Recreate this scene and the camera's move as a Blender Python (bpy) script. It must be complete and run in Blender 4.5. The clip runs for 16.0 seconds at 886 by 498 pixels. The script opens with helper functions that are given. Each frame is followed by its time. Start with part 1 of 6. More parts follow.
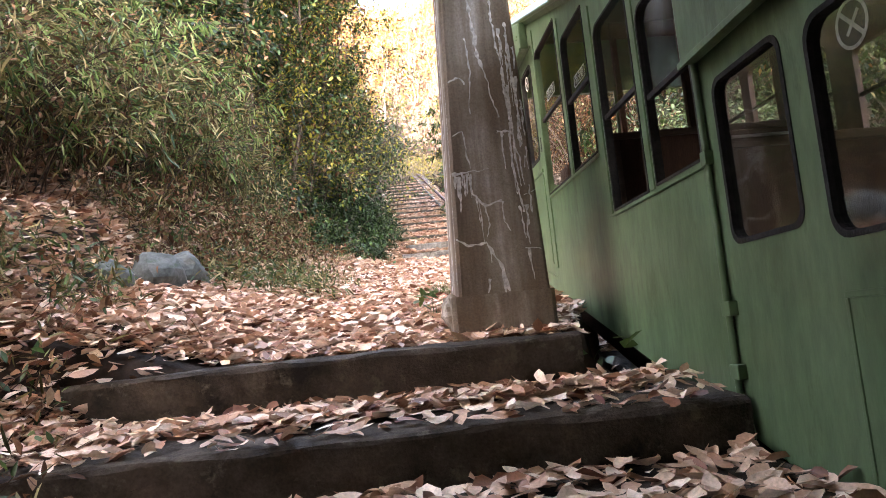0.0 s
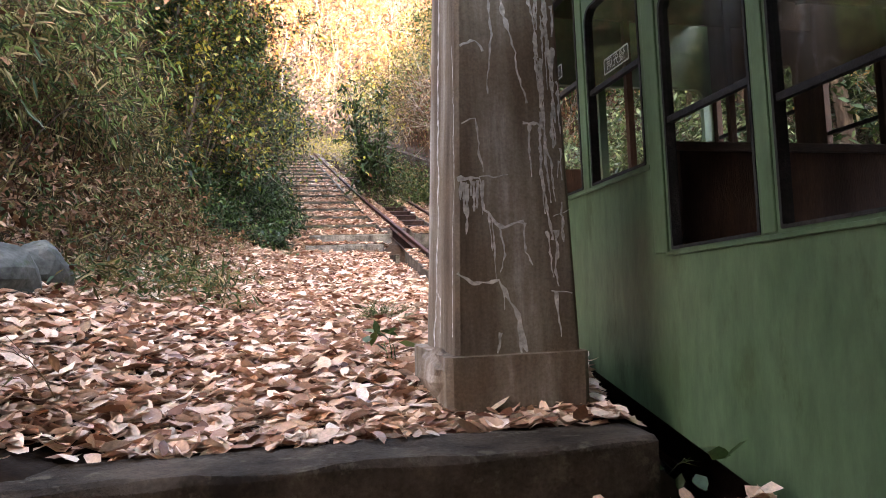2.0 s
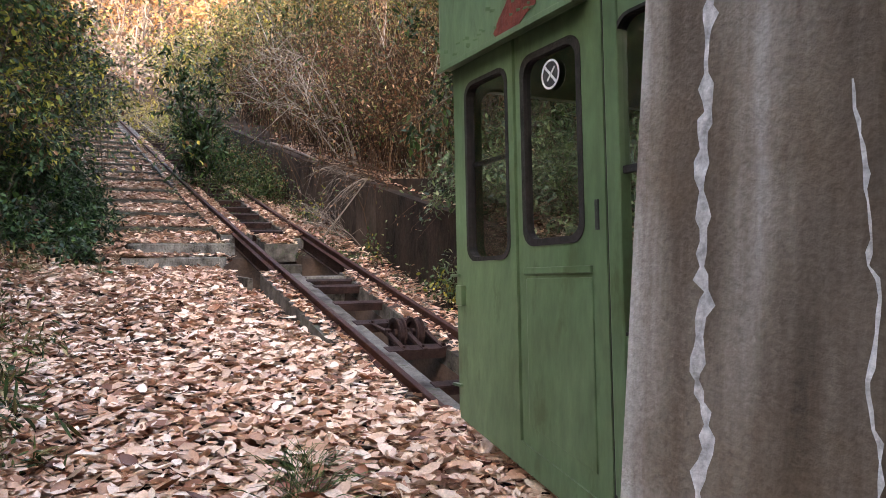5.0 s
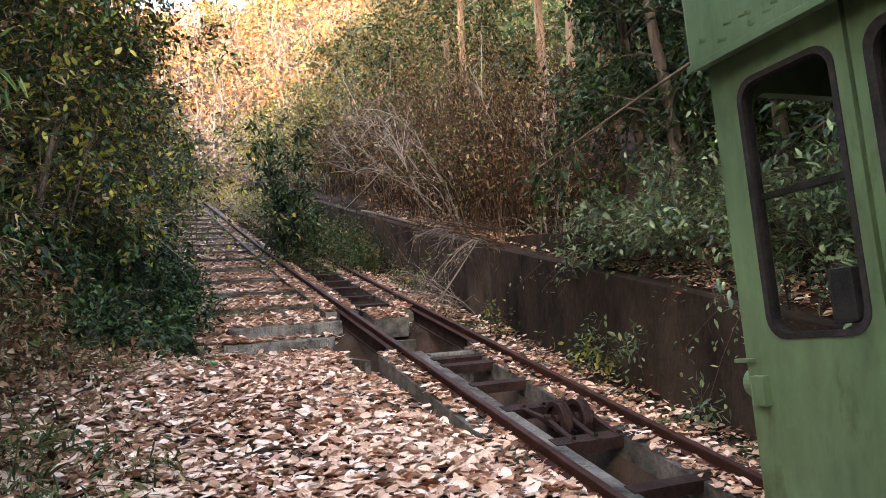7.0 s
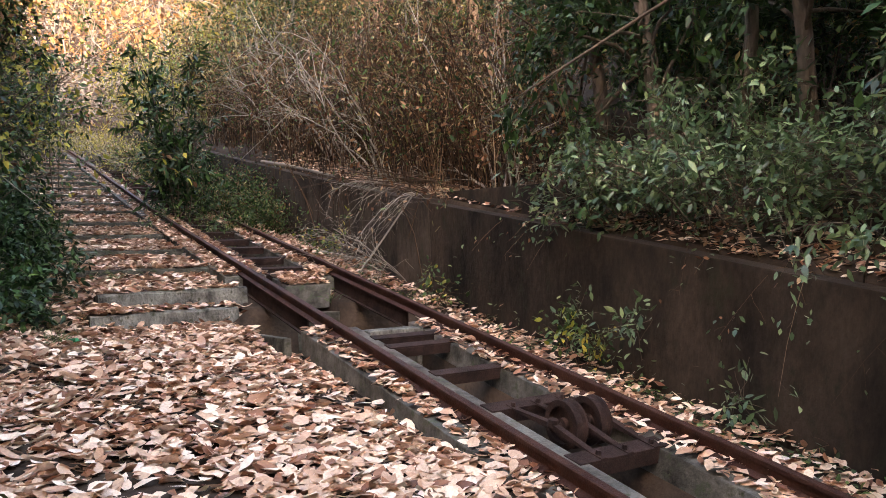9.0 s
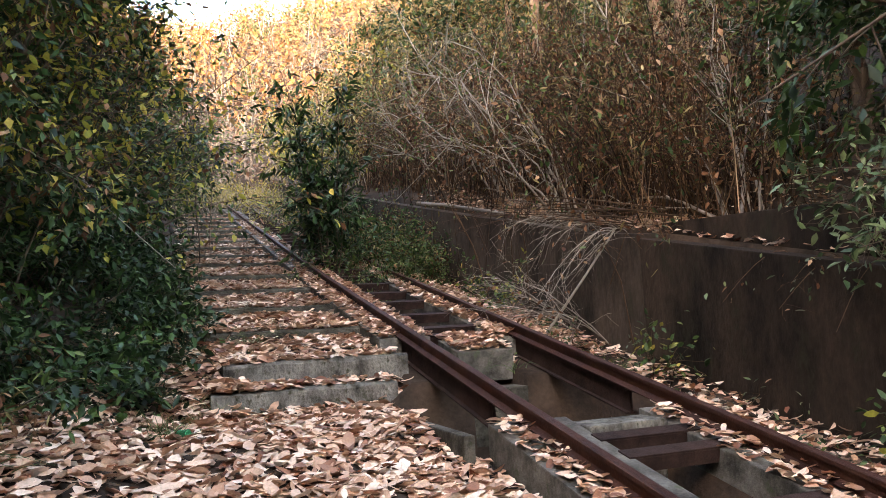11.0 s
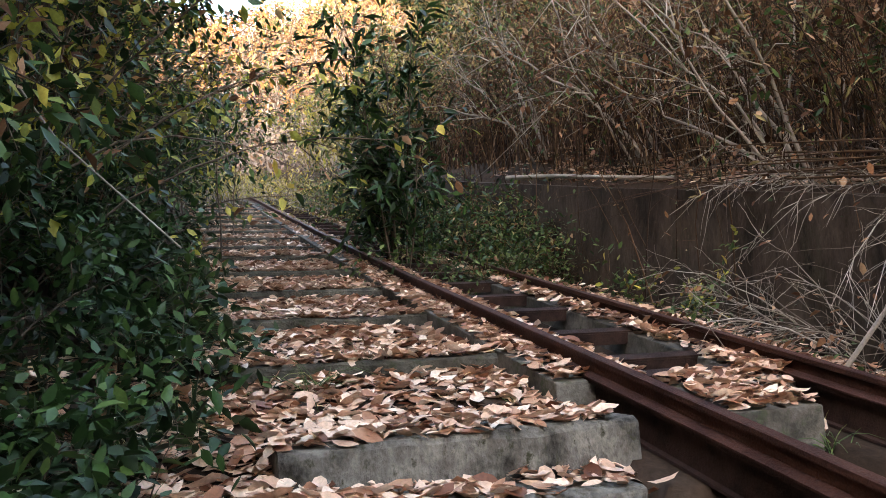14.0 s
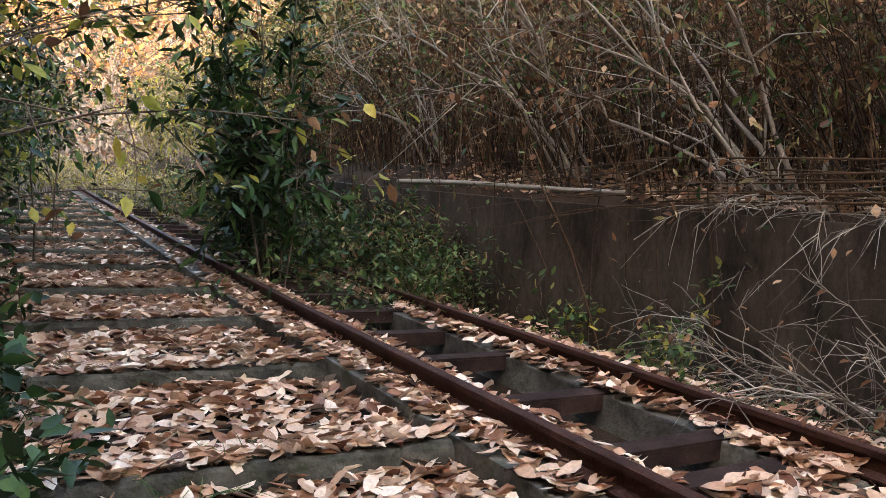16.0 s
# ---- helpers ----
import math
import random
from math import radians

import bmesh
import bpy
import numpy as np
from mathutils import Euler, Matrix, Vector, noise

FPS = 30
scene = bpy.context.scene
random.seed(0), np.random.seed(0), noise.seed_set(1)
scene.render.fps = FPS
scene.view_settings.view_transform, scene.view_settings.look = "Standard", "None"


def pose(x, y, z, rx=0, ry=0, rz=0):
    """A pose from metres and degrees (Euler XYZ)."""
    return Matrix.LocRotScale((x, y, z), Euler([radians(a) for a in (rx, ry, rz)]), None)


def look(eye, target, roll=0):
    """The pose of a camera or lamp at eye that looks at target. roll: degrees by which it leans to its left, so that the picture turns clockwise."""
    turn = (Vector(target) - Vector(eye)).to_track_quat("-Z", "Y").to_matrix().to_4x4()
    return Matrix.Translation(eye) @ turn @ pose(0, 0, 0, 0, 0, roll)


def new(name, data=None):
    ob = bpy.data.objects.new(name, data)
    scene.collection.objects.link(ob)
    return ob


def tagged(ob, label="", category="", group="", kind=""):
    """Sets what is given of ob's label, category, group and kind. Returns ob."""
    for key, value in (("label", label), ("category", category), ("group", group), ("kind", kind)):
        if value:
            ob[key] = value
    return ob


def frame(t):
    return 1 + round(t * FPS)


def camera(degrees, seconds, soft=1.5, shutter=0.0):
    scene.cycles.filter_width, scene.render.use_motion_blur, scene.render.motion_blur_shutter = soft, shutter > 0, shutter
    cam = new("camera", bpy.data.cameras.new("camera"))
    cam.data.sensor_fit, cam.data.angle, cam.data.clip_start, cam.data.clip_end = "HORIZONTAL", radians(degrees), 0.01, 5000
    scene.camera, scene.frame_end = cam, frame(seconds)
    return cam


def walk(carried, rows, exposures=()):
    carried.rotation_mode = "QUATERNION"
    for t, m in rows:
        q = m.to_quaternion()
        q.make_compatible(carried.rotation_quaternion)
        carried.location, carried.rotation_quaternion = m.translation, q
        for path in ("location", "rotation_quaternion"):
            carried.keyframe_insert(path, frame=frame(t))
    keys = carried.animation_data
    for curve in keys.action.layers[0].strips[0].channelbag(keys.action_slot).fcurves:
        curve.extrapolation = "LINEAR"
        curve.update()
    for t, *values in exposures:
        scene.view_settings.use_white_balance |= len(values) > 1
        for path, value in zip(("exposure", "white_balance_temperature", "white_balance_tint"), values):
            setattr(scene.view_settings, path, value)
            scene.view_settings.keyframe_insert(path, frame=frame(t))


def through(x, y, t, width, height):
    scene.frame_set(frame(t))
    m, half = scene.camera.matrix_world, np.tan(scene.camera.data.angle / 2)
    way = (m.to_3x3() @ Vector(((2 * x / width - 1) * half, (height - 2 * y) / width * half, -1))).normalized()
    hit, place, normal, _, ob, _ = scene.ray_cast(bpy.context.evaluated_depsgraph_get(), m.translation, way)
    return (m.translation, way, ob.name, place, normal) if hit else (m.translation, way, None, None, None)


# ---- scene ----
cam = camera(60.8, 16.0, soft=0.9)
PATH = [
    (0, (0.040, 0.311, 1.523), (0.202, 2.300, 1.650), -5.6),
    (0.5, (-0.132, 0.717, 1.553), (0.215, 2.682, 1.686), -2.4),
    (1, (-0.190, 1.151, 1.696), (0.231, 3.102, 1.812), -1.0),
    (1.5, (-0.270, 1.555, 1.789), (0.168, 3.504, 1.870), -1.2),
    (2, (-0.333, 1.953, 1.893), (0.130, 3.897, 1.963), -1.6),
    (2.5, (-0.384, 2.424, 1.917), (0.085, 4.367, 1.994), -0.6),
    (3, (-0.516, 2.884, 2.089), (0.057, 4.800, 2.132), 0.5),
    (3.5, (-0.517, 3.354, 2.247), (0.176, 5.230, 2.267), 0.4),
    (3.7, (-0.487, 3.530, 2.346), (0.195, 5.410, 2.317), -0.2),
    (5.8, (-0.593, 5.358, 2.859), (0.451, 7.062, 2.925), 0.1),
    (6, (-0.660, 5.475, 2.877), (0.364, 7.187, 3.026), -1.0),
    (6.5, (-0.712, 5.843, 2.864), (0.221, 7.604, 3.025), -1.1),
    (7, (-0.626, 6.297, 2.862), (0.132, 8.140, 3.023), -3.8),
    (7.5, (-0.586, 6.848, 2.832), (0.404, 8.582, 2.956), -4.6),
    (8, (-0.583, 7.349, 2.869), (0.550, 8.997, 2.902), -3.0),
    (8.5, (-0.492, 7.899, 2.875), (0.566, 9.595, 2.954), -2.5),
    (9, (-0.384, 8.469, 2.846), (0.643, 10.184, 2.913), -2.6),
    (9.5, (-0.247, 9.095, 2.869), (0.785, 10.808, 2.919), -2.5),
    (10, (-0.087, 9.650, 2.895), (0.709, 11.483, 2.993), -3.2),
    (10.2, (-0.034, 9.781, 2.922), (0.701, 11.634, 3.077), -3.8),
    (12.3, (0.472, 12.852, 3.011), (1.055, 14.750, 3.258), -1.1),
    (12.5, (0.428, 13.067, 3.008), (0.962, 14.982, 3.221), -0.9),
    (13, (0.318, 13.517, 3.105), (0.813, 15.445, 3.298), -0.9),
    (13.5, (0.320, 13.994, 3.173), (0.821, 15.914, 3.425), -2.1),
    (14, (0.292, 14.485, 3.236), (0.928, 16.368, 3.462), -2.8),
    (14.5, (0.285, 14.923, 3.354), (1.016, 16.765, 3.628), -3.1),
    (15, (0.328, 15.335, 3.458), (1.191, 17.119, 3.729), -3.5),
    (15.5, (0.350, 15.793, 3.524), (1.322, 17.527, 3.744), -2.1),
    (16, (0.437, 16.131, 3.587), (1.441, 17.848, 3.802), -2.1),
]
walk(cam, [(t, look(eye, target, roll)) for t, eye, target, roll in PATH],
     [(0.0, 5.65, 8200, 25), (1.5, 5.25, 8200, 25), (3.5, 4.76, 7850, 24), (6.0, 4.22, 7400, 19), (9.5, 4.25, 7650, 18), (12.5, 4.06, 7350, 14), (14.5, 4.14, 7300, 14), (16.0, 4.08, 7250, 13)])

# ---- world and light ----
SUN_EL, SUN_AZ = 17.0, -142.0  # sun's height; where it stands, degrees clockwise from +y
world = bpy.data.worlds.new("world")
scene.world = world
world.use_nodes = True
wn = world.node_tree.nodes
sky = wn.new("ShaderNodeTexSky")
sky.sky_type = "NISHITA"
sky.sun_disc = False
sky.sun_elevation, sky.sun_rotation = radians(SUN_EL), radians(SUN_AZ)
sky.air_density, sky.dust_density = 1.0, 2.0
world.node_tree.links.new(sky.outputs[0], wn["Background"].inputs[0])
wn["Background"].inputs[1].default_value = 0.15
sun = new("sun", bpy.data.lights.new("sun", "SUN"))
sun.data.energy, sun.data.angle, sun.data.color = 0.32, radians(0.5), (1.0, 0.80, 0.68)
_a, _e = radians(SUN_AZ), radians(SUN_EL)
sun.matrix_world = look((0, 0, 60), (-math.sin(_a) * math.cos(_e), -math.cos(_a) * math.cos(_e), 60 - math.sin(_e)))

# ---- materials ----


def ramp_node(nt, fac, stops):
    r = nt.nodes.new("ShaderNodeValToRGB")
    el = r.color_ramp.elements
    while len(el) < len(stops):
        el.new(0.5)
    for e, (p, c) in zip(el, stops):
        e.position, e.color = p, (*c, 1)
    nt.links.new(fac, r.inputs[0])
    return r.outputs[0]


def noise_node(nt, scale, detail=6, rough=0.6, vec=None, dist=0.0):
    n = nt.nodes.new("ShaderNodeTexNoise")
    n.inputs["Scale"].default_value, n.inputs["Detail"].default_value = scale, detail
    n.inputs["Roughness"].default_value, n.inputs["Distortion"].default_value = rough, dist
    if vec is not None:
        nt.links.new(vec, n.inputs["Vector"])
    return n.outputs[0]


def mix_node(nt, fac, a, b, mode="MIX"):
    m = nt.nodes.new("ShaderNodeMix")
    m.data_type, m.blend_type = "RGBA", mode
    for v, sock in ((fac, m.inputs[0]), (a, m.inputs[6]), (b, m.inputs[7])):
        if isinstance(v, (int, float)):
            sock.default_value = v
        elif isinstance(v, tuple):
            sock.default_value = (*v, 1)
        else:
            nt.links.new(v, sock)
    return m.outputs[2]


def coords(nt, scale=(1, 1, 1)):
    g = nt.nodes.new("ShaderNodeNewGeometry")
    m = nt.nodes.new("ShaderNodeMapping")
    m.inputs["Scale"].default_value = scale
    nt.links.new(g.outputs["Position"], m.inputs[0])
    return m.outputs[0]


def base_material(name, rough=0.8, metal=0.0):
    m = bpy.data.materials.new(name)
    m.use_nodes = True
    b = m.node_tree.nodes["Principled BSDF"]
    b.inputs["Roughness"].default_value, b.inputs["Metallic"].default_value = rough, metal
    b.inputs["Specular IOR Level"].default_value = 0.5 if rough < 0.45 else (0.3 if rough < 0.6 else 0.12)
    return m, m.node_tree, b


def bump(nt, b, height, strength=0.4, dist=0.02):
    n = nt.nodes.new("ShaderNodeBump")
    n.inputs["Strength"].default_value, n.inputs["Distance"].default_value = strength, dist
    nt.links.new(height, n.inputs["Height"])
    nt.links.new(n.outputs[0], b.inputs["Normal"])


def surface(name, dark, light, scale=3.0, rough=0.85, metal=0.0, stretch=(1, 1, 1), bumps=0.4, fine=40.0, third=None):
    """A surface with stains at one scale, grain at another, and fine relief."""
    m, nt, b = base_material(name, rough, metal)
    v = coords(nt, stretch)
    big = noise_node(nt, scale, 8, 0.65, v)
    small = noise_node(nt, fine, 5, 0.6, v)
    col = ramp_node(nt, big, [(0.32, dark), (0.68, light)])
    grain = ramp_node(nt, small, [(0.25, (0.6, 0.6, 0.6)), (0.75, (1.25, 1.25, 1.25))])
    col = mix_node(nt, 0.8, col, grain, "MULTIPLY")
    if third:
        spots = ramp_node(nt, noise_node(nt, scale * 2.3, 6, 0.7, v), [(0.56, (0, 0, 0)), (0.66, (1, 1, 1))])
        col = mix_node(nt, spots, col, third)
    nt.links.new(col, b.inputs["Base Color"])
    bump(nt, b, small, bumps, 0.02)
    return m


def leaf_material(name, stops, rough=0.55, through=0.25, by_island=True):
    """Leaves whose colour differs from leaf to leaf, with a little light let through."""
    m, nt, b = base_material(name, rough)
    g = nt.nodes.new("ShaderNodeNewGeometry") if by_island else nt.nodes.new("ShaderNodeObjectInfo")
    col = ramp_node(nt, g.outputs["Random Per Island" if by_island else "Random"], stops)
    vein = ramp_node(nt, noise_node(nt, 60, 4, 0.6, coords(nt)), [(0.3, (0.65, 0.62, 0.6)), (0.7, (1.2, 1.2, 1.2))])
    col = mix_node(nt, 0.7, col, vein, "MULTIPLY")
    nt.links.new(col, b.inputs["Base Color"])
    if through:
        t = nt.nodes.new("ShaderNodeBsdfTranslucent")
        nt.links.new(col, t.inputs[0])
        mx = nt.nodes.new("ShaderNodeMixShader")
        mx.inputs[0].default_value = through
        nt.links.new(b.outputs[0], mx.inputs[1])
        nt.links.new(t.outputs[0], mx.inputs[2])
        nt.links.new(mx.outputs[0], nt.nodes["Material Output"].inputs[0])
    return m


M = {}
M["soil"] = surface("soil", (0.014, 0.009, 0.006), (0.06, 0.038, 0.025), 2.0, 0.95, fine=25)
M["concrete"] = surface("concrete", (0.028, 0.024, 0.019), (0.18, 0.162, 0.135), 3.2, 0.9, fine=45, bumps=0.6, third=(0.07, 0.075, 0.045))
M["step_concrete"] = surface("step_concrete", (0.014, 0.0105, 0.0075), (0.095, 0.072, 0.053), 3.4, 0.92, fine=60, bumps=0.6, third=(0.095, 0.082, 0.06))
M["wall_concrete"] = surface("wall_concrete", (0.010, 0.0075, 0.006), (0.088, 0.064, 0.048), 2.0, 0.92, fine=20, bumps=0.7, stretch=(1, 1, 0.45), third=(0.036, 0.031, 0.021))
M["dark_wall"] = surface("dark_wall", (0.0045, 0.0032, 0.0024), (0.050, 0.034, 0.024), 1.6, 0.92, fine=20, bumps=0.7, stretch=(1, 1, 0.5), third=(0.020, 0.018, 0.011))
M["pale_step"] = surface("pale_step", (0.022, 0.018, 0.014), (0.25, 0.225, 0.185), 6.5, 0.92, fine=38, bumps=0.9, stretch=(1, 1, 0.7), third=(0.045, 0.042, 0.022))
M["mossy_step"] = surface("mossy_step", (0.016, 0.0135, 0.0095), (0.125, 0.11, 0.085), 5.5, 0.92, fine=34, bumps=0.8, third=(0.04, 0.042, 0.022))
M["rust"] = surface("rust", (0.014, 0.0075, 0.006), (0.05, 0.027, 0.021), 6.0, 0.8, 0.0, fine=90)
M["rail_steel"] = surface("rail_steel", (0.028, 0.010, 0.0065), (0.07, 0.029, 0.019), 5.0, 0.65, 0.1, fine=80)
M["green_paint"] = surface("green_paint", (0.052, 0.094, 0.042), (0.118, 0.188, 0.094), 1.3, 0.42, stretch=(1, 1.6, 0.55), fine=9, bumps=0.12, third=(0.052, 0.082, 0.032))
M["rubber"] = surface("rubber", (0.015, 0.014, 0.013), (0.035, 0.032, 0.03), 8, 0.7)
M["interior"] = surface("interior", (0.040, 0.020, 0.013), (0.10, 0.055, 0.036), 1.5, 0.6, stretch=(4, 4, 0.6))
M["wood_trim"] = surface("wood_trim", (0.05, 0.03, 0.021), (0.11, 0.072, 0.052), 3.0, 0.55, stretch=(0.6, 4, 4))
M["litter"] = leaf_material("litter", [(0.0, (0.12, 0.04, 0.019)), (0.12, (0.29, 0.12, 0.06)), (0.32, (0.52, 0.30, 0.185)), (0.66, (0.70, 0.47, 0.325)), (1.0, (0.88, 0.70, 0.54))], 0.55, 0.1)
M["evergreen"] = leaf_material("evergreen", [(0.0, (0.005, 0.014, 0.003)), (0.45, (0.016, 0.04, 0.009)), (0.8, (0.034, 0.078, 0.017)), (1.0, (0.08, 0.13, 0.03))], 0.5, 0.15)
M["green_leaf"] = leaf_material("green_leaf", [(0.0, (0.02, 0.045, 0.012)), (0.6, (0.06, 0.11, 0.03)), (1.0, (0.17, 0.21, 0.055))], 0.5, 0.3)
M["bamboo_leaf"] = leaf_material("bamboo_leaf", [(0.0, (0.03, 0.03, 0.009)), (0.4, (0.12, 0.10, 0.035)), (0.7, (0.25, 0.20, 0.08)), (1.0, (0.52, 0.42, 0.22))], 0.6, 0.3)
M["yellow_leaf"] = leaf_material("yellow_leaf", [(0.0, (0.16, 0.17, 0.03)), (0.5, (0.34, 0.32, 0.05)), (1.0, (0.5, 0.36, 0.07))], 0.5, 0.35)
M["autumn_leaf"] = leaf_material("autumn_leaf", [(0.0, (0.18, 0.14, 0.06)), (0.4, (0.40, 0.28, 0.12)), (0.75, (0.52, 0.32, 0.13)), (1.0, (0.42, 0.16, 0.07))], 0.6, 0.3)
M["brown_leaf"] = leaf_material("brown_leaf", [(0.0, (0.04, 0.016, 0.008)), (0.5, (0.16, 0.075, 0.036)), (0.8, (0.30, 0.16, 0.085)), (1.0, (0.5, 0.33, 0.2))], 0.7, 0.15)
M["grass"] = leaf_material("grass", [(0.0, (0.03, 0.07, 0.02)), (0.6, (0.09, 0.16, 0.04)), (1.0, (0.25, 0.25, 0.09))], 0.5, 0.25)
M["dry_cane"] = leaf_material("dry_cane", [(0.0, (0.016, 0.008, 0.005)), (0.5, (0.05, 0.027, 0.014)), (0.85, (0.12, 0.068, 0.036)), (1.0, (0.36, 0.25, 0.15))], 0.7, 0)
M["pale_twig"] = leaf_material("pale_twig", [(0.0, (0.10, 0.08, 0.065)), (0.5, (0.22, 0.185, 0.15)), (1.0, (0.46, 0.41, 0.35))], 0.8, 0)
M["bright_bamboo"] = leaf_material("bright_bamboo", [(0.0, (0.08, 0.14, 0.03)), (0.6, (0.2, 0.3, 0.08)), (1.0, (0.36, 0.36, 0.14))], 0.5, 0.35)
M["laurel_leaf"] = leaf_material("laurel_leaf", [(0.0, (0.022, 0.05, 0.016)), (0.5, (0.07, 0.12, 0.045)), (1.0, (0.22, 0.28, 0.12))], 0.4, 0.25)
M["far_orange"] = leaf_material("far_orange", [(0.0, (0.17, 0.08, 0.035)), (0.5, (0.36, 0.18, 0.07)), (1.0, (0.50, 0.28, 0.11))], 0.8, 0.2)
M["far_russet"] = leaf_material("far_russet", [(0.0, (0.08, 0.045, 0.03)), (0.5, (0.19, 0.115, 0.07)), (1.0, (0.30, 0.20, 0.13))], 0.8, 0.2)
M["far_yellow"] = leaf_material("far_yellow", [(0.0, (0.12, 0.09, 0.045)), (0.5, (0.24, 0.165, 0.075)), (1.0, (0.36, 0.24, 0.11))], 0.8, 0.2)
M["far_green"] = leaf_material("far_green", [(0.0, (0.05, 0.07, 0.03)), (1.0, (0.13, 0.15, 0.06))], 0.8, 0.2)
M["far_dry"] = leaf_material("far_dry", [(0.0, (0.11, 0.09, 0.072)), (0.5, (0.22, 0.18, 0.145)), (1.0, (0.34, 0.285, 0.24))], 0.8, 0.2)
M["pillar_concrete"], pnt, pb = base_material("pillar_concrete", 0.9)
_run = noise_node(pnt, 1.0, 7, 0.6, coords(pnt, (3.4, 3.4, 0.32)))
_blot = noise_node(pnt, 2.2, 8, 0.7, coords(pnt))
_grit = noise_node(pnt, 70, 4, 0.6, coords(pnt))
_c = ramp_node(pnt, _run, [(0.36, (0.085, 0.062, 0.044)), (0.48, (0.18, 0.142, 0.106)), (0.57, (0.29, 0.25, 0.205)), (0.65, (0.50, 0.46, 0.41))])
_c = mix_node(pnt, ramp_node(pnt, _blot, [(0.45, (0, 0, 0)), (0.68, (0.8, 0.8, 0.8))]), _c, (0.16, 0.112, 0.072))
_c = mix_node(pnt, 0.7, _c, ramp_node(pnt, _grit, [(0.3, (0.7, 0.7, 0.7)), (0.7, (1.2, 1.2, 1.2))]), "MULTIPLY")
pnt.links.new(_c, pb.inputs["Base Color"])
bump(pnt, pb, _grit, 0.35, 0.02)
M["chalk"] = surface("chalk", (0.36, 0.34, 0.31), (0.74, 0.71, 0.67), 20, 0.9)
M["white_paint"] = surface("white_paint", (0.6, 0.6, 0.58), (0.78, 0.78, 0.76), 10, 0.5)
M["black_paint"] = surface("black_paint", (0.02, 0.02, 0.02), (0.04, 0.04, 0.04), 10, 0.5)
M["red_primer"] = surface("red_primer", (0.09, 0.022, 0.016), (0.17, 0.045, 0.03), 9, 0.7)
M["orange_rust"] = surface("orange_rust", (0.22, 0.06, 0.025), (0.36, 0.12, 0.05), 12, 0.8)
M["stone"] = surface("stone", (0.035, 0.038, 0.032), (0.15, 0.155, 0.135), 3.5, 0.9, fine=30, third=(0.05, 0.065, 0.035))
M["wire"] = surface("wire", (0.03, 0.03, 0.03), (0.07, 0.065, 0.06), 4, 0.6)
# Warm pale copy of bark: sunlight on the trunks is put into the colour.
M["lit_bark"] = surface("lit_bark", (0.22, 0.13, 0.08), (0.42, 0.28, 0.18), 5, 0.9, stretch=(1, 1, 0.25), fine=25, bumps=0.7)
M["red_lens"] = surface("red_lens", (0.25, 0.01, 0.01), (0.4, 0.02, 0.02), 8, 0.2)
M["green_plastic"] = surface("green_plastic", (0.02, 0.2, 0.08), (0.03, 0.3, 0.12), 8, 0.3)

gm, gnt, gb = base_material("window_glass", 0.05)
gt, gg, gx_, gf = (gnt.nodes.new(k) for k in ("ShaderNodeBsdfTransparent", "ShaderNodeBsdfGlossy", "ShaderNodeMixShader", "ShaderNodeFresnel"))
gt.inputs[0].default_value = (0.80, 0.82, 0.80, 1)
gg.inputs["Roughness"].default_value = 0.06
gf.inputs[0].default_value = 1.35
gk = gnt.nodes.new("ShaderNodeMath")
gk.operation, gk.inputs[1].default_value = "MULTIPLY", 0.3
gnt.links.new(gf.outputs[0], gk.inputs[0])
gnt.links.new(gk.outputs[0], gx_.inputs[0])
gnt.links.new(gt.outputs[0], gx_.inputs[1])
gnt.links.new(gg.outputs[0], gx_.inputs[2])
gnt.links.new(gx_.outputs[0], gnt.nodes["Material Output"].inputs[0])
M["glass"] = gm
M["bark"] = surface("bark", (0.05, 0.035, 0.025), (0.15, 0.11, 0.08), 6, 0.95, stretch=(1, 1, 0.25), fine=30, bumps=0.8)

# ---- mesh helpers ----
rng = np.random.default_rng(7)


def mesh_object(name, verts, faces, material, parent=None, label="", smooth=False):
    me = bpy.data.meshes.new(name)
    me.from_pydata(verts, [], faces)
    me.materials.append(material)
    if smooth:
        me.shade_smooth()
    ob = new(name, me)
    ob.parent = parent
    if label:
        ob["label"] = label
    return ob


def quick_mesh(name, verts, faces, material, parent=None, label="", smooth=False):
    """A large mesh from arrays; all faces have the same number of corners."""
    me = bpy.data.meshes.new(name)
    faces = np.asarray(faces, dtype=np.int32)
    n, k = faces.shape
    me.vertices.add(len(verts))
    me.vertices.foreach_set("co", np.asarray(verts, dtype=np.float32).ravel())
    me.loops.add(n * k)
    me.loops.foreach_set("vertex_index", faces.ravel())
    me.polygons.add(n)
    me.polygons.foreach_set("loop_start", np.arange(0, n * k, k, dtype=np.int32))
    if smooth:
        me.polygons.foreach_set("use_smooth", np.ones(n, dtype=bool))
    me.update(calc_edges=True)
    me.materials.append(material)
    ob = new(name, me)
    ob.parent = parent
    if label:
        ob["label"] = label
    return ob


def part(name, bm, material, parent, label=""):
    me = bpy.data.meshes.new(name)
    bm.to_mesh(me)
    bm.free()
    me.materials.append(material)
    ob = new(name, me)
    ob.parent = parent
    if label:
        ob["label"] = label
    return ob


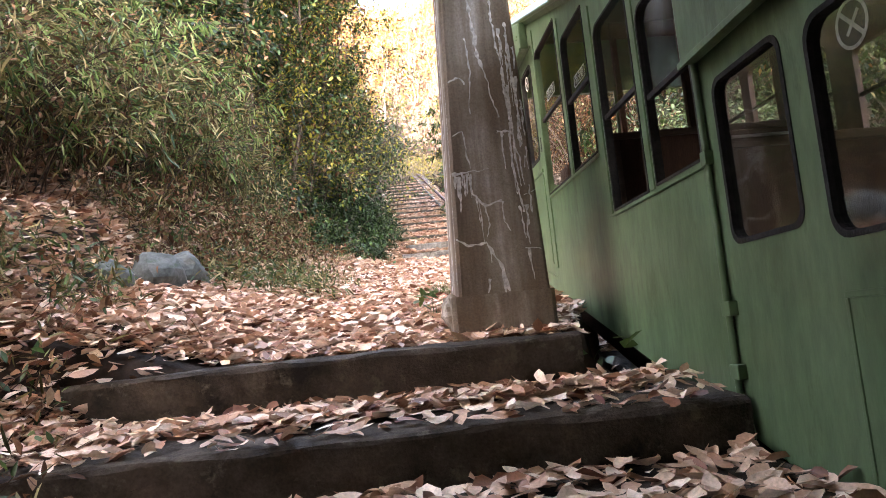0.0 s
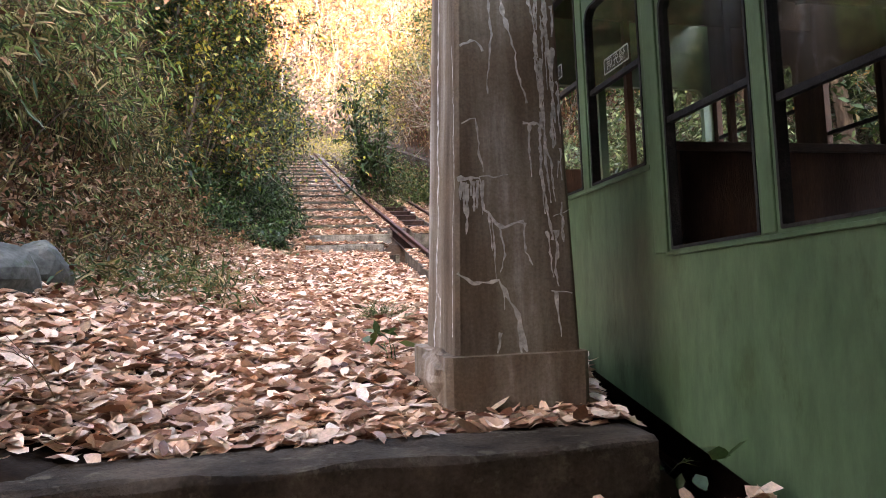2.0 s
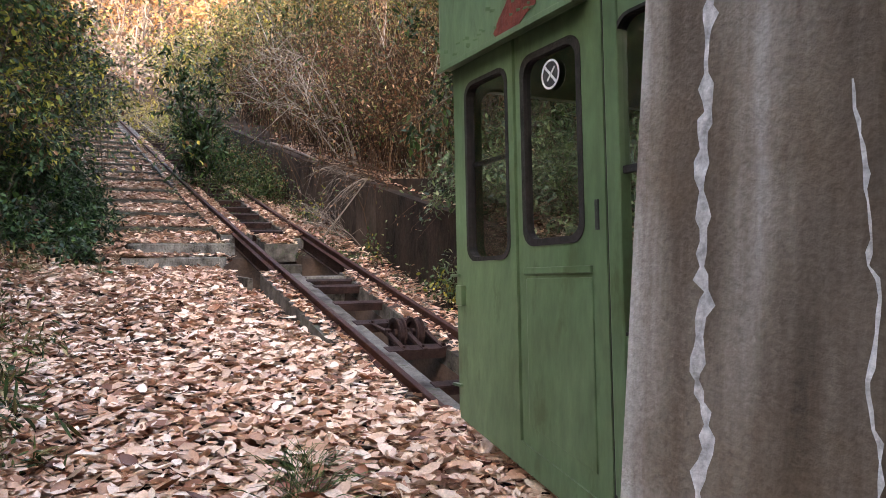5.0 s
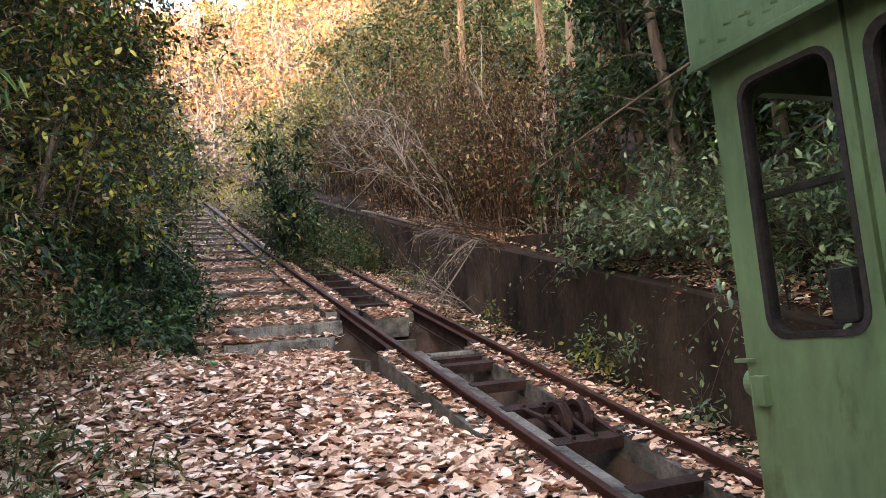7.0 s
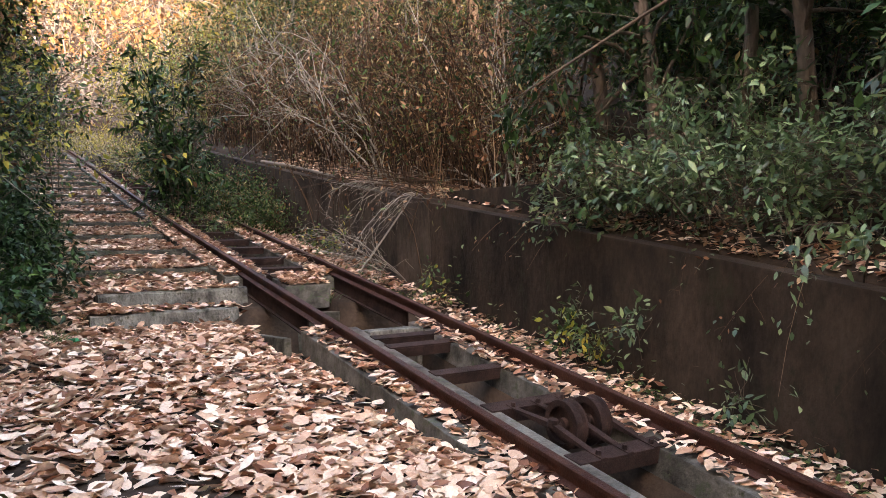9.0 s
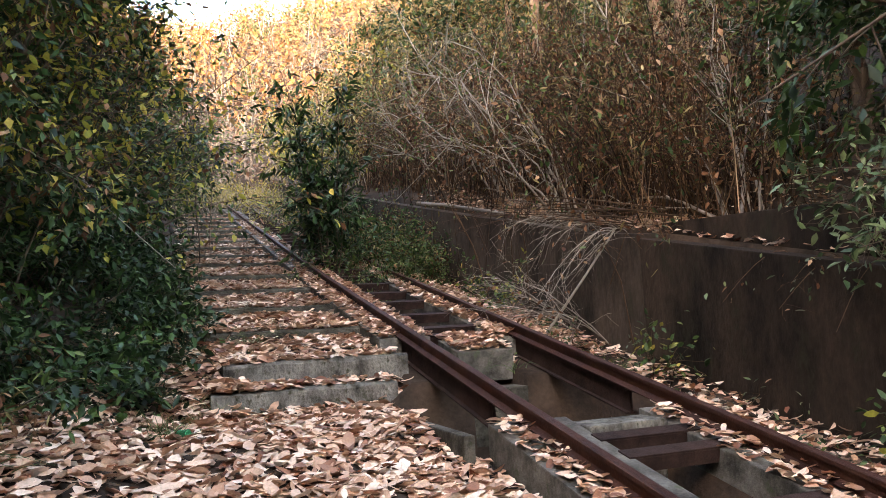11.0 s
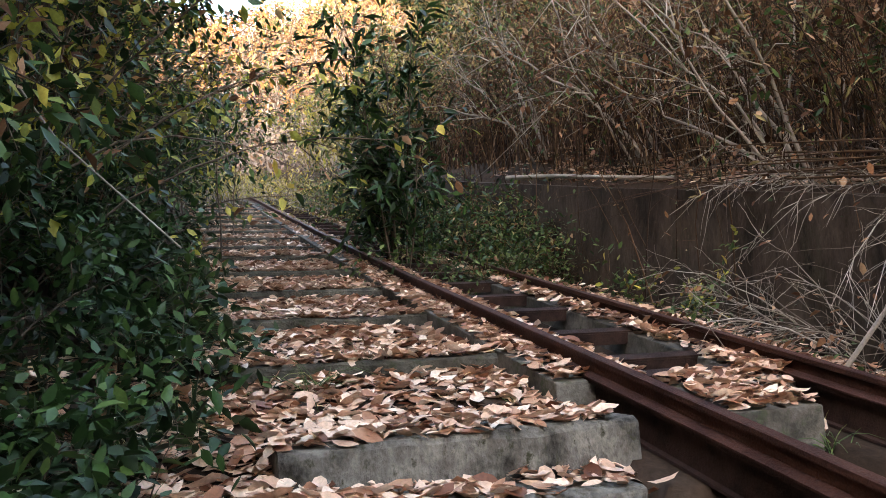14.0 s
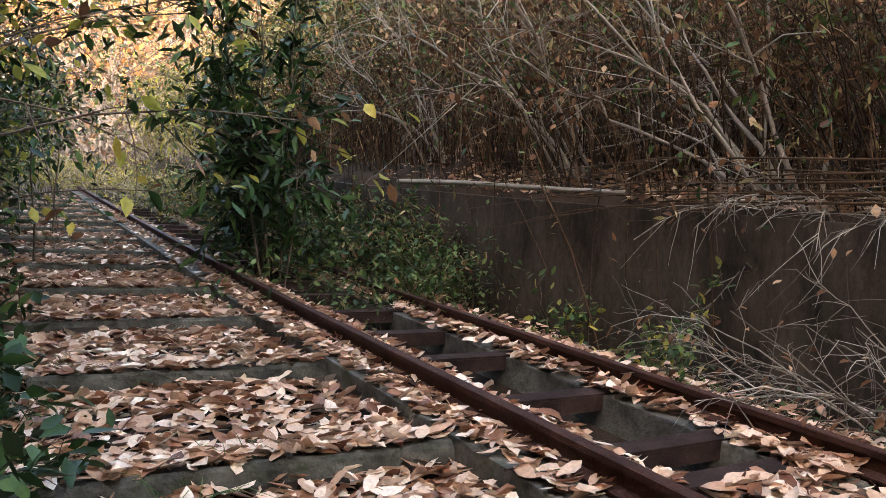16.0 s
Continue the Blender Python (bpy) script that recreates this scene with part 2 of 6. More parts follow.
def box_bm(x0, x1, y0, y1, z0, z1, bevel=0.0, bm=None):
    bm = bm or bmesh.new()
    made = bmesh.ops.create_cube(bm, size=1)["verts"]
    for v in made:
        v.co = Vector((x0 + (v.co.x + 0.5) * (x1 - x0), y0 + (v.co.y + 0.5) * (y1 - y0), z0 + (v.co.z + 0.5) * (z1 - z0)))
    if bevel:
        edges = {e for v in made for e in v.link_edges}
        bmesh.ops.bevel(bm, geom=list(edges), offset=bevel, segments=2, affect="EDGES", profile=0.6)
    return bm


def prism_bm(outline, axis, a, b, bevel=0.0):
    """A solid: a flat outline (pairs) pushed from a to b along axis x or y."""
    bm = bmesh.new()
    put = (lambda p, s: (s, p[0], p[1])) if axis == "x" else (lambda p, s: (p[0], s, p[1]))
    lo = [bm.verts.new(put(p, a)) for p in outline]
    hi = [bm.verts.new(put(p, b)) for p in outline]
    bm.faces.new(lo), bm.faces.new(hi[::-1])
    for i in range(len(outline)):
        j = (i + 1) % len(outline)
        bm.faces.new((lo[i], hi[i], hi[j], lo[j]))
    bmesh.ops.recalc_face_normals(bm, faces=bm.faces)
    if bevel:
        bmesh.ops.bevel(bm, geom=list(bm.edges), offset=bevel, segments=2, affect="EDGES", profile=0.6)
    return bm


def frame_bm(outer, inner, axis, a, b):
    """A ring-shaped solid between two outlines with as many corners, pushed from a to b."""
    bm = bmesh.new()
    put = (lambda p, s: (s, p[0], p[1])) if axis == "x" else (lambda p, s: (p[0], s, p[1]))
    r = [[bm.verts.new(put(p, s)) for p in o] for o, s in ((outer, a), (inner, a), (inner, b), (outer, b))]
    n = len(outer)
    for i in range(n):
        j = (i + 1) % n
        for k in range(4):
            q, w = r[k], r[(k + 1) % 4]
            bm.faces.new((q[i], q[j], w[j], w[i]))
    bmesh.ops.recalc_face_normals(bm, faces=bm.faces)
    return bm


def round_rect(x0, x1, z0, z1, r, seg=5):
    """Corner points of a rectangle with rounded corners; r: one radius or four (low x low z, high x low z, high x high z, low x high z)."""
    rs = r if isinstance(r, tuple) else (r,) * 4
    out = []
    for (cx, cz, sx, sz, a0), q in zip(((x0, z0, 1, 1, 180), (x1, z0, -1, 1, 270), (x1, z1, -1, -1, 0), (x0, z1, 1, -1, 90)), rs):
        for i in range(seg + 1):
            a = radians(a0 + 90 * i / seg)
            out.append((cx + sx * q + q * math.cos(a), cz + sz * q + q * math.sin(a)))
    return out


def unit(v):
    return v / np.maximum(np.linalg.norm(v, axis=-1, keepdims=True), 1e-9)


def leaf_arrays(pos, way, up, length, width, curl=0.15):
    """Folded leaves: six corners and four triangles each."""
    n = len(pos)
    way = unit(way)
    side = unit(np.cross(way, up) + 1e-6)
    nor = unit(np.cross(side, way))
    L, W = np.broadcast_to(length, n)[:, None], np.broadcast_to(width, n)[:, None]
    c = np.broadcast_to(curl, n)[:, None] * L
    v = np.stack([pos, pos + way * L * 0.35 + side * W * 0.5 + nor * c * 0.7, pos + way * L * 0.35 - side * W * 0.5 + nor * c * 0.7,
                  pos + way * L * 0.5 - nor * c * 0.1, pos + way * L * 0.72 + side * W * 0.36 + nor * c * 0.5,
                  pos + way * L * 0.72 - side * W * 0.36 + nor * c * 0.5, pos + way * L - nor * c * 0.5], axis=1)
    f = np.array([[0, 1, 3], [0, 3, 2], [1, 4, 3], [2, 3, 5], [3, 4, 6], [3, 6, 5]])
    return v.reshape(-1, 3), (f[None] + 7 * np.arange(n)[:, None, None]).reshape(-1, 3)


def fallen_leaf_arrays(pos, way, up, length, width, curl, fold):
    """Dry leaves with a midrib, an oval outline and a bend along their length: eleven corners, twelve triangles each."""
    n = len(pos)
    way = unit(way)
    side = unit(np.cross(way, up) + 1e-6)
    nor = unit(np.cross(side, way))
    L, W = np.broadcast_to(length, n)[:, None], np.broadcast_to(width, n)[:, None]
    c, q = np.broadcast_to(curl, n)[:, None] * L, np.broadcast_to(fold, n)[:, None] * W
    mid = [pos + way * L * s + nor * c * (2 * s - 1) ** 2 for s in (0.0, 0.22, 0.5, 0.78, 1.0)]
    out = [mid]
    for sg in (1, -1):
        out.append([mid[k] + side * (sg * W * w) + nor * q * rng.uniform(0.2, 1.4, (n, 1)) for k, w in ((1, 0.40), (2, 0.5), (3, 0.34))])
    v = np.stack(out[0] + out[1] + out[2], axis=1)
    f = []
    for b, flip in ((5, False), (8, True)):
        t = [(0, b, 1), (1, b, b + 1), (1, b + 1, 2), (2, b + 1, b + 2), (2, b + 2, 3), (3, b + 2, 4)]
        f += [(a, e, d) if flip else (a, d, e) for a, d, e in t]
    f = np.array(f)
    return v.reshape(-1, 3), (f[None] + 11 * np.arange(n)[:, None, None]).reshape(-1, 3)


def small_leaf_arrays(pos, way, up, length, width):
    """Plain folded leaves for plants further off: four corners and two triangles each."""
    n = len(pos)
    way = unit(way)
    side = unit(np.cross(way, up) + 1e-6)
    nor = np.cross(side, way)
    L, W = np.broadcast_to(length, n)[:, None], np.broadcast_to(width, n)[:, None]
    v = np.stack([pos, pos + way * L * 0.45 + side * W * 0.5 + nor * W * 0.2, pos + way * L, pos + way * L * 0.45 - side * W * 0.5 + nor * W * 0.2], axis=1)
    f = np.array([[0, 1, 2], [0, 2, 3]])
    return v.reshape(-1, 3), (f[None] + 4 * np.arange(n)[:, None, None]).reshape(-1, 3)


def tube_arrays(lines, r0, r1, sides=3):
    """Thin tapering tubes along many polylines of equal length: lines (n, k, 3)."""
    n, k, _ = lines.shape
    d = unit(np.gradient(lines, axis=1))
    ref = np.where(np.abs(d[..., 2:3]) > 0.9, np.array([1.0, 0, 0]), np.array([0, 0, 1.0]))
    u = unit(np.cross(d, ref))
    w = np.cross(d, u)
    s = np.linspace(0, 1, k)[None, :, None]
    rad = np.broadcast_to(r0, n)[:, None, None] * (1 - s) + np.broadcast_to(r1, n)[:, None, None] * s
    rings = [lines + (u * math.cos(a) + w * math.sin(a)) * rad for a in np.arange(sides) * 2 * math.pi / sides]
    v = np.stack(rings, axis=2)
    idx = np.arange(n * k * sides).reshape(n, k, sides)
    a, b = idx[:, :-1], idx[:, 1:]
    f = np.stack([a, np.roll(a, -1, 2), np.roll(b, -1, 2), b], axis=-1)
    return v.reshape(-1, 3), f.reshape(-1, 4)


def joined(pieces):
    vs, fs, o = [], [], 0
    for v, f in pieces:
        vs.append(v), fs.append(f + o)
        o += len(v)
    return np.concatenate(vs), np.concatenate(fs)


# ---- plan ----
RAIL_Y = [-10.0, 4.0, 10.0, 14.0, 18.0, 22.0, 26.0, 32.0, 40.0, 50.0, 70.0]
RAIL_Z = [-2.885, 0.065, 1.329, 2.171, 3.023, 3.882, 4.785, 6.164, 8.027, 10.294, 14.9]


def rail_z(y):
    """The rails' height: the track grows steeper uphill."""
    return np.interp(y, RAIL_Y, RAIL_Z)


LEFT_RAIL, RIGHT_RAIL, WALL_X = 2.44, 3.62, 4.70
# Unseen 36 m ridge behind y -14 is added to block the sun.
PATH_Y = np.array([-140, -62, -14, -2, 0.2, 2.4, 3.5, 3.65, 4.62, 4.76, 5.6, 7, 9, 11, 13, 14.2, 15.5, 17.2, 17.62, 18.2, 18.5], dtype=float)
PATH_Z = np.array([36, 36, -1.2, -0.4, 0.0, 0.45, 0.60, 0.62, 0.9, 1.2, 1.24, 1.38, 1.55, 1.68, 1.83, 2.02, 2.22, 2.36, 2.54, 2.77, 2.88], dtype=float)
STEP_Y = [19.1, 20.6, 22.15, 23.65, 25.3, 26.7, 28.2, 29.7, 31.2, 32.7, 34.2, 35.8, 37.4, 39.0, 40.6, 42.2, 43.8, 45.4]
for _y in STEP_Y:
    _z = rail_z(_y) - 0.16
    PATH_Y = np.append(PATH_Y, [_y - 0.02, _y + 0.05, _y + 0.3])
    PATH_Z = np.append(PATH_Z, [_z - 0.13, _z - 0.03, _z - 0.01])
PATH_Y = np.append(PATH_Y, [48, 75, 110, 170, 230, 400])
PATH_Z = np.append(PATH_Z, [9.7, 18.5, 37, 65, 54, 34])


def path_z(y):
    return np.interp(y, PATH_Y, PATH_Z)


def bank_x(y):
    """Where the bank beside the path begins."""
    return np.interp(y, [-5, 4, 5.5, 10, 14, 17.5, 20, 60], [-1.5, -1.5, -0.7, -0.5, -0.2, 0.25, 0.5, 0.4])


def ground_z(x, y):
    x, y = np.asarray(x, float), np.asarray(y, float)
    base = path_z(y)
    rough = 0.25 * np.sin(x * 0.7 + 1.3) * np.sin(y * 0.45) + 0.1 * np.sin(x * 2.1) * np.sin(y * 1.7 + 0.4)
    far = np.clip((y - 50) / 60, 0, 1)
    base = base - 0.13 * np.clip((x - 1.2) / 0.8, 0, 1) * np.interp(y, [8.5, 10, 15.6, 16.4], [0, 1, 1, 0])
    bx = bank_x(y)
    d = np.maximum(bx - x, 0)
    left = base + np.minimum(d, 1.7) * 0.32 + np.clip(d - 1.7, 0, 0.35) * 1.4 + np.clip(d - 2.05, 0, 40) * 0.5 * (1 - 0.6 * far) + rough * np.clip(d - 1, 0, 1)
    top = rail_z(np.minimum(y, 60)) + 1.0 + np.maximum(y - 60, 0) * 0.55
    dr = np.maximum(x - WALL_X - 0.25, 0)
    right = np.where(y > 60, base, top) * 1.0 + np.minimum(dr, 5) * 0.34 + np.clip(dr - 5, 0, 25) * 0.62 * (1 - 0.4 * far) + np.clip(dr - 30, 0, 40) * 0.25 + rough * np.clip(dr, 0, 1)
    trench = np.where(y > 46, base, np.minimum(rail_z(y) - 0.34, base + 0.2))
    trench = np.where((x > 2.79) & (x < 3.35) & (y < 46), rail_z(y) - 0.95, trench)
    trench = np.where((y > 15.6) & (y < 17.3) & (x < 4.05), rail_z(y) - 1.15, trench)
    z = np.where(x < bx, left, base)
    edge = np.interp(y, [3.5, 3.6, 4.58, 4.66, 5.4, 6.4, 7.6, 8.2, 15.5, 15.6, 17.25, 17.35], [1.62, 1.62, 1.62, 1.26, 1.26, 1.62, 1.66, 2.22, 2.22, 2.0, 2.0, 2.22])
    z = np.where((x > edge) & (x < WALL_X + 0.25), trench, z)
    z = np.where(x >= WALL_X + 0.25, right, z)
    return z


gx = np.concatenate([-np.geomspace(160, 7, 34), np.arange(-6.8, 1.2, 0.2), [1.2, 1.38, 1.42, 1.6, 1.78, 1.82], [1.94, 1.97, 2.2, 2.25, 2.7, 2.78, 2.80, 3.34, 3.36, 3.9, 4.04, 4.06, 4.5, WALL_X + 0.05, WALL_X + 0.26],
                     np.arange(5.2, 12, 0.3), np.geomspace(12.4, 160, 30)])
gy = np.concatenate([np.arange(-140, -2, 3.0), np.arange(-2, 47, 0.1), np.arange(47, 60, 0.8), np.geomspace(60, 400, 50)])
GX, GY = np.meshgrid(gx, gy)
GZ = ground_z(GX, GY) + 0.02 * np.sin(GX * 5 + GY * 3) * (GX < 2.1) * (GX > -3)
idx = np.arange(GX.size).reshape(GX.shape)
quads = np.stack([idx[:-1, :-1], idx[:-1, 1:], idx[1:, 1:], idx[1:, :-1]], -1).reshape(-1, 4)
ground = quick_mesh("ground", np.stack([GX, GY, GZ], -1).reshape(-1, 3), quads, M["soil"], smooth=False)
tagged(ground, "brown hillside soil under fallen leaves and scrub", "ground", kind="structure")

# ---- steps, platform edge, wall ----


def rough_step(name, x0, x1, y0, y1, z0, z1, label, material=None):
    bm = bmesh.new()
    nx = max(2, int((x1 - x0) / 0.12))
    prof = [(y0, z0), (y0, z1 - 0.025), (y0 + 0.012, z1 - 0.006), (y0 + 0.035, z1), (y1, z1), (y1, z0)]
    rows = []
    for i in range(nx + 1):
        x = x0 + (x1 - x0) * i / nx
        row = []
        for k, (y, z) in enumerate(prof):
            wob = 0.022 * noise.noise((x * 2.3, k * 0.7 + y, z * 2)) + 0.010 * noise.noise((x * 9, k, y))
            row.append(bm.verts.new((x, y + wob, z + (wob if k in (1, 2, 3, 4) else 0))))
        rows.append(row)
    for a, b in zip(rows, rows[1:]):
        for k in range(len(prof)):
            j = (k + 1) % len(prof)
            bm.faces.new((a[k], b[k], b[j], a[j]))
    bm.faces.new(rows[0]), bm.faces.new(rows[-1][::-1])
    bmesh.ops.recalc_face_normals(bm, faces=bm.faces)
    ob = part(name, bm, material or M["step_concrete"], None)
    return tagged(ob, label, "step", "concrete steps", "structure")


rough_step("step", -2.3, 1.14, 4.62, 5.0, 0.7, 1.24, "stained concrete step with a worn rounded edge")
rough_step("step", -2.3, 1.62, 3.62, 4.61, 0.4, 0.95, "dark wet-stained concrete step strewn with leaves")
rough_step("step", -2.3, 1.62, 2.35, 3.61, 0.1, 0.70, "dark concrete step below the platform")
rough_step("step", -2.3, 1.62, 1.10, 2.34, -0.3, 0.36, "dark concrete step below the platform")
rough_step("step", -2.3, 1.62, -1.5, 1.09, -0.7, 0.10, "dark concrete step below the platform")
rough_step("step", 0.50, 2.08, 17.28, 17.65, 2.1, 2.575, "pale concrete stair step with leaves", M["pale_step"])
rough_step("step", 0.62, 2.30, 17.66, 18.25, 2.2, 2.80, "pale concrete stair step with leaves", M["pale_step"])
for i, y in enumerate(STEP_Y):
    z = rail_z(y) - 0.16
    rough_step("step", 0.55, 2.2, y, y + 0.28, z - 0.5, z, "grey concrete stair step covered with leaves", M["mossy_step"])


def sloped_beam(name, x0, x1, y0, y1, drop, depth, material, label, bevel=0.012):
    ys = [y0] + [y for y in RAIL_Y if y0 < y < y1] + [y1]
    ob = part(name, prism_bm([(y, rail_z(y) - drop - depth) for y in ys] + [(y, rail_z(y) - drop) for y in ys[::-1]], "x", x0, x1, bevel), material, None)
    return tagged(ob, label, "beam", kind="structure")


sloped_beam("track_beam_1", 2.19, 2.78, 2.0, 15.54, 0.14, 0.9, M["concrete"], "mossy concrete beam carrying a rail")
sloped_beam("track_beam_2", 3.39, 4.0, 2.0, 15.56, 0.14, 0.9, M["concrete"], "mossy concrete beam carrying a rail")
sloped_beam("track_beam_3", 2.19, 2.78, 18.28, 48.0, 0.14, 0.9, M["concrete"], "leaf-strewn concrete beam carrying a rail")
sloped_beam("track_beam_4", 3.39, 4.0, 18.05, 48.0, 0.14, 0.9, M["concrete"], "leaf-strewn concrete beam carrying a rail")


def rail(name, x):
    thing = tagged(new(name), "rusty brown steel rail bolted to concrete beams", "rail", "rails", "structure")
    y0, y1 = 1.5, 48.0
    prof = [(-0.06, -0.125), (0.06, -0.125), (0.06, -0.115), (0.012, -0.095), (0.012, -0.04), (0.034, -0.03), (0.034, -0.004), (0.026, 0.0),
            (-0.026, 0.0), (-0.034, -0.004), (-0.034, -0.03), (-0.012, -0.04), (-0.012, -0.095), (-0.06, -0.115)]
    v, f = [], []
    ys = [y0] + [y for y in RAIL_Y if y0 < y < y1] + [y1]
    for y in ys:
        v += [(x + a, y, rail_z(y) + b) for a, b in prof]
    n, m = len(prof), len(ys)
    f = [(k * n + i, k * n + (i + 1) % n, (k + 1) * n + (i + 1) % n, (k + 1) * n + i) for k in range(m - 1) for i in range(n)]
    f += [tuple(range(n))[::-1], tuple(range((m - 1) * n, m * n))]
    mesh_object("rail_bar", v, f, M["rail_steel"], thing)
    # deep girder that carries the rail over the open pit
    g0, g1 = 16.0, 18.4
    for a, b, c, d in ((-0.05, 0.05, -0.15, -0.127), (-0.012, 0.012, -0.32, -0.15), (-0.05, 0.05, -0.335, -0.32)):
        bm = prism_bm([(g0, rail_z(g0) + c), (g1, rail_z(g1) + c), (g1, rail_z(g1) + d), (g0, rail_z(g0) + d)], "x", x + a, x + b)
        part("girder_plate", bm, M["rust"], thing)
    return thing


rail("rail_left", LEFT_RAIL)
rail("rail_right", RIGHT_RAIL)

# retaining wall with a stepped-back part
wall = part("retaining_wall", prism_bm([(y, rail_z(y) - 0.8) for y in (17.3, 18.0, 26.0, 48.0)] + [(y, rail_z(y) + 0.95) for y in (48.0, 32.0, 26.0, 22.0, 18.0)] + [(17.3, rail_z(17.3) + 1.0)], "x", WALL_X, WALL_X + 0.26, 0.01), M["wall_concrete"], None)
tagged(wall, "weathered brown-grey concrete retaining wall with streaks", "retaining wall", kind="structure")
# Stretch below y 17.3 gets the darker concrete colour.
lower_wall = part("retaining_wall_lower", prism_bm([(4.0, rail_z(4.0) - 0.8), (17.29, rail_z(17.29) - 0.8), (17.29, rail_z(17.29) + 0.95), (14.0, rail_z(14.0) + 0.99), (4.0, rail_z(4.0) + 1.0)], "x", WALL_X, WALL_X + 0.26, 0.01), M["dark_wall"], None)
tagged(lower_wall, "darker brown concrete stretch of the retaining wall", "retaining wall", kind="structure")
wall2 = part("back_wall", prism_bm([(14.7, 2.5), (17.3, 2.5), (17.3, 3.98), (14.7, 3.79)], "x", 5.0, 5.22, 0.01), M["dark_wall"], None)
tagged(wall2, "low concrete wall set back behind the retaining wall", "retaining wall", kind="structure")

# ---- concrete pillar ----
pillar = tagged(new("pillar"), "cracked grey concrete pillar with white lime streaks", "pillar")


def tapered(x0, x1, y0, y1, z0, z1, ix, iy, cut):
    """A chamfered post that narrows upwards."""
    bm = bmesh.new()
    rings = []
    for z, t in ((z0, 0), (z1, 1)):
        a, b, c, d = x0 + ix * t, x1 - ix * t, y0 + iy * t, y1 - iy * t
        k = cut
        ring = [(a + k, c), (b - k, c), (b, c + k), (b, d - k), (b - k, d), (a + k, d), (a, d - k), (a, c + k)]
        rings.append([bm.verts.new((x, y, z)) for x, y in ring])
    for i in range(8):
        j = (i + 1) % 8
        bm.faces.new((rings[0][i], rings[0][j], rings[1][j], rings[1][i]))
    bm.faces.new(rings[0][::-1]), bm.faces.new(rings[1])
    return bm


part("shaft", tapered(0.53, 1.155, 5.37, 6.02, 1.50, 6.2, 0.155, 0.155, 0.02), M["pillar_concrete"], pillar)
part("plinth", tapered(0.47, 1.175, 5.31, 6.10, 1.15, 1.515, 0.0, 0.0, 0.03), M["pillar_concrete"], pillar)


pit_wall = tagged(part("pit_wall", box_bm(2.09, 4.05, 17.3, 17.62, 1.5, 2.44, 0.012), M["mossy_step"], None), "streaked concrete end wall of the track pit", "pit wall", kind="structure")

# unseen canopy above and behind the walk, assumed from the pillar, shades lower end
canopy = tagged(new("unseen_canopy"), "plain concrete canopy slab, unseen, assumed on the pillar to shade the lower end", "canopy", kind="structure")
part("slab", box_bm(-1.2, 5.2, -9.0, 6.5, 6.2, 6.45, 0.02), M["pillar_concrete"], canopy)
part("edge_beam", box_bm(-1.2, 5.2, 6.2, 6.48, 5.95, 6.2, 0.01), M["pillar_concrete"], canopy)

sloped_beam("pit_cover", 2.79, 3.38, 17.63, 18.20, 0.16, 0.3, M["concrete"], "concrete slab between the rails hidden by leaves")
tagged(part("pit_side", box_bm(2.0, 2.08, 15.5, 17.27, 1.35, 2.30, 0.01), M["mossy_step"], None), "damp concrete side of the track pit", "pit wall", kind="structure")
tagged(part("pit_cross_beam", box_bm(2.785, 3.385, 15.22, 15.53, 1.5, rail_z(15.4) - 0.15, 0.012), M["pale_step"], None), "pale concrete cross beam at the edge of the pit", "beam", kind="structure")
tagged(part("pit_floor", box_bm(2.09, 4.2, 15.58, 17.29, 1.35, 1.60), M["mossy_step"], None), "dark damp floor of the track pit", "pit floor", kind="structure")
# Left extension of the canopy, also unseen, added to block sky light.
part("slab", box_bm(-6.5, -1.21, -9.0, 3.6, 6.2, 6.45, 0.02), M["pillar_concrete"], canopy)
# Unseen wall added behind the start to cut sky light on the car.
tagged(part("station_wall", box_bm(-6.5, 5.2, -4.4, -4.15, -2.0, 6.19, 0.01), M["pillar_concrete"], None), "unseen concrete wall added behind the start to block light", "wall", kind="structure")
# Unseen left wall, added to keep side light off the car's rear.
tagged(part("station_side_wall", box_bm(-4.85, -4.6, -4.14, 1.6, -2.0, 6.19, 0.01), M["pillar_concrete"], None), "unseen concrete wall added on the left to block side light", "wall", kind="structure")

# ---- cable car: a stepped body, tipped a little uphill ----
CAR = Matrix.Translation((-0.148, 5.745, 1.952)) @ pose(0, 0, 0, -2.7) @ Matrix.Scale(0.98, 4)
car = tagged(new("cable_car"), "derelict pale green cable car with stepped windows and chipped paint", "cable car")
car.matrix_world = CAR
SIDE_L, SIDE_R, FRONT, REAR = 1.84, 4.40, 2.97, -5.6


def car_low(u):
    return -0.61 + 0.25 * (u - 0.83)


def car_high(u):
    return 2.28 + 0.30 * (u - 1.5)


def bay_panel(u0, u1, win, x0, x1, material, low=None, high=None, radii=0.06):
    """One length of car side with a real opening."""
    inner = round_rect(win[0], win[1], win[2], win[3], radii)
    outer = []
    rect = round_rect(u0, u1, 0, 1, 0.0005)
    for u, w in rect:
        lo, hi = (low or car_low)(u), (high or car_high)(u)
        outer.append((u, lo if w < 0.5 else hi))
    return part("side_panel", frame_bm(outer, inner, "x", x0, x1), material, car)


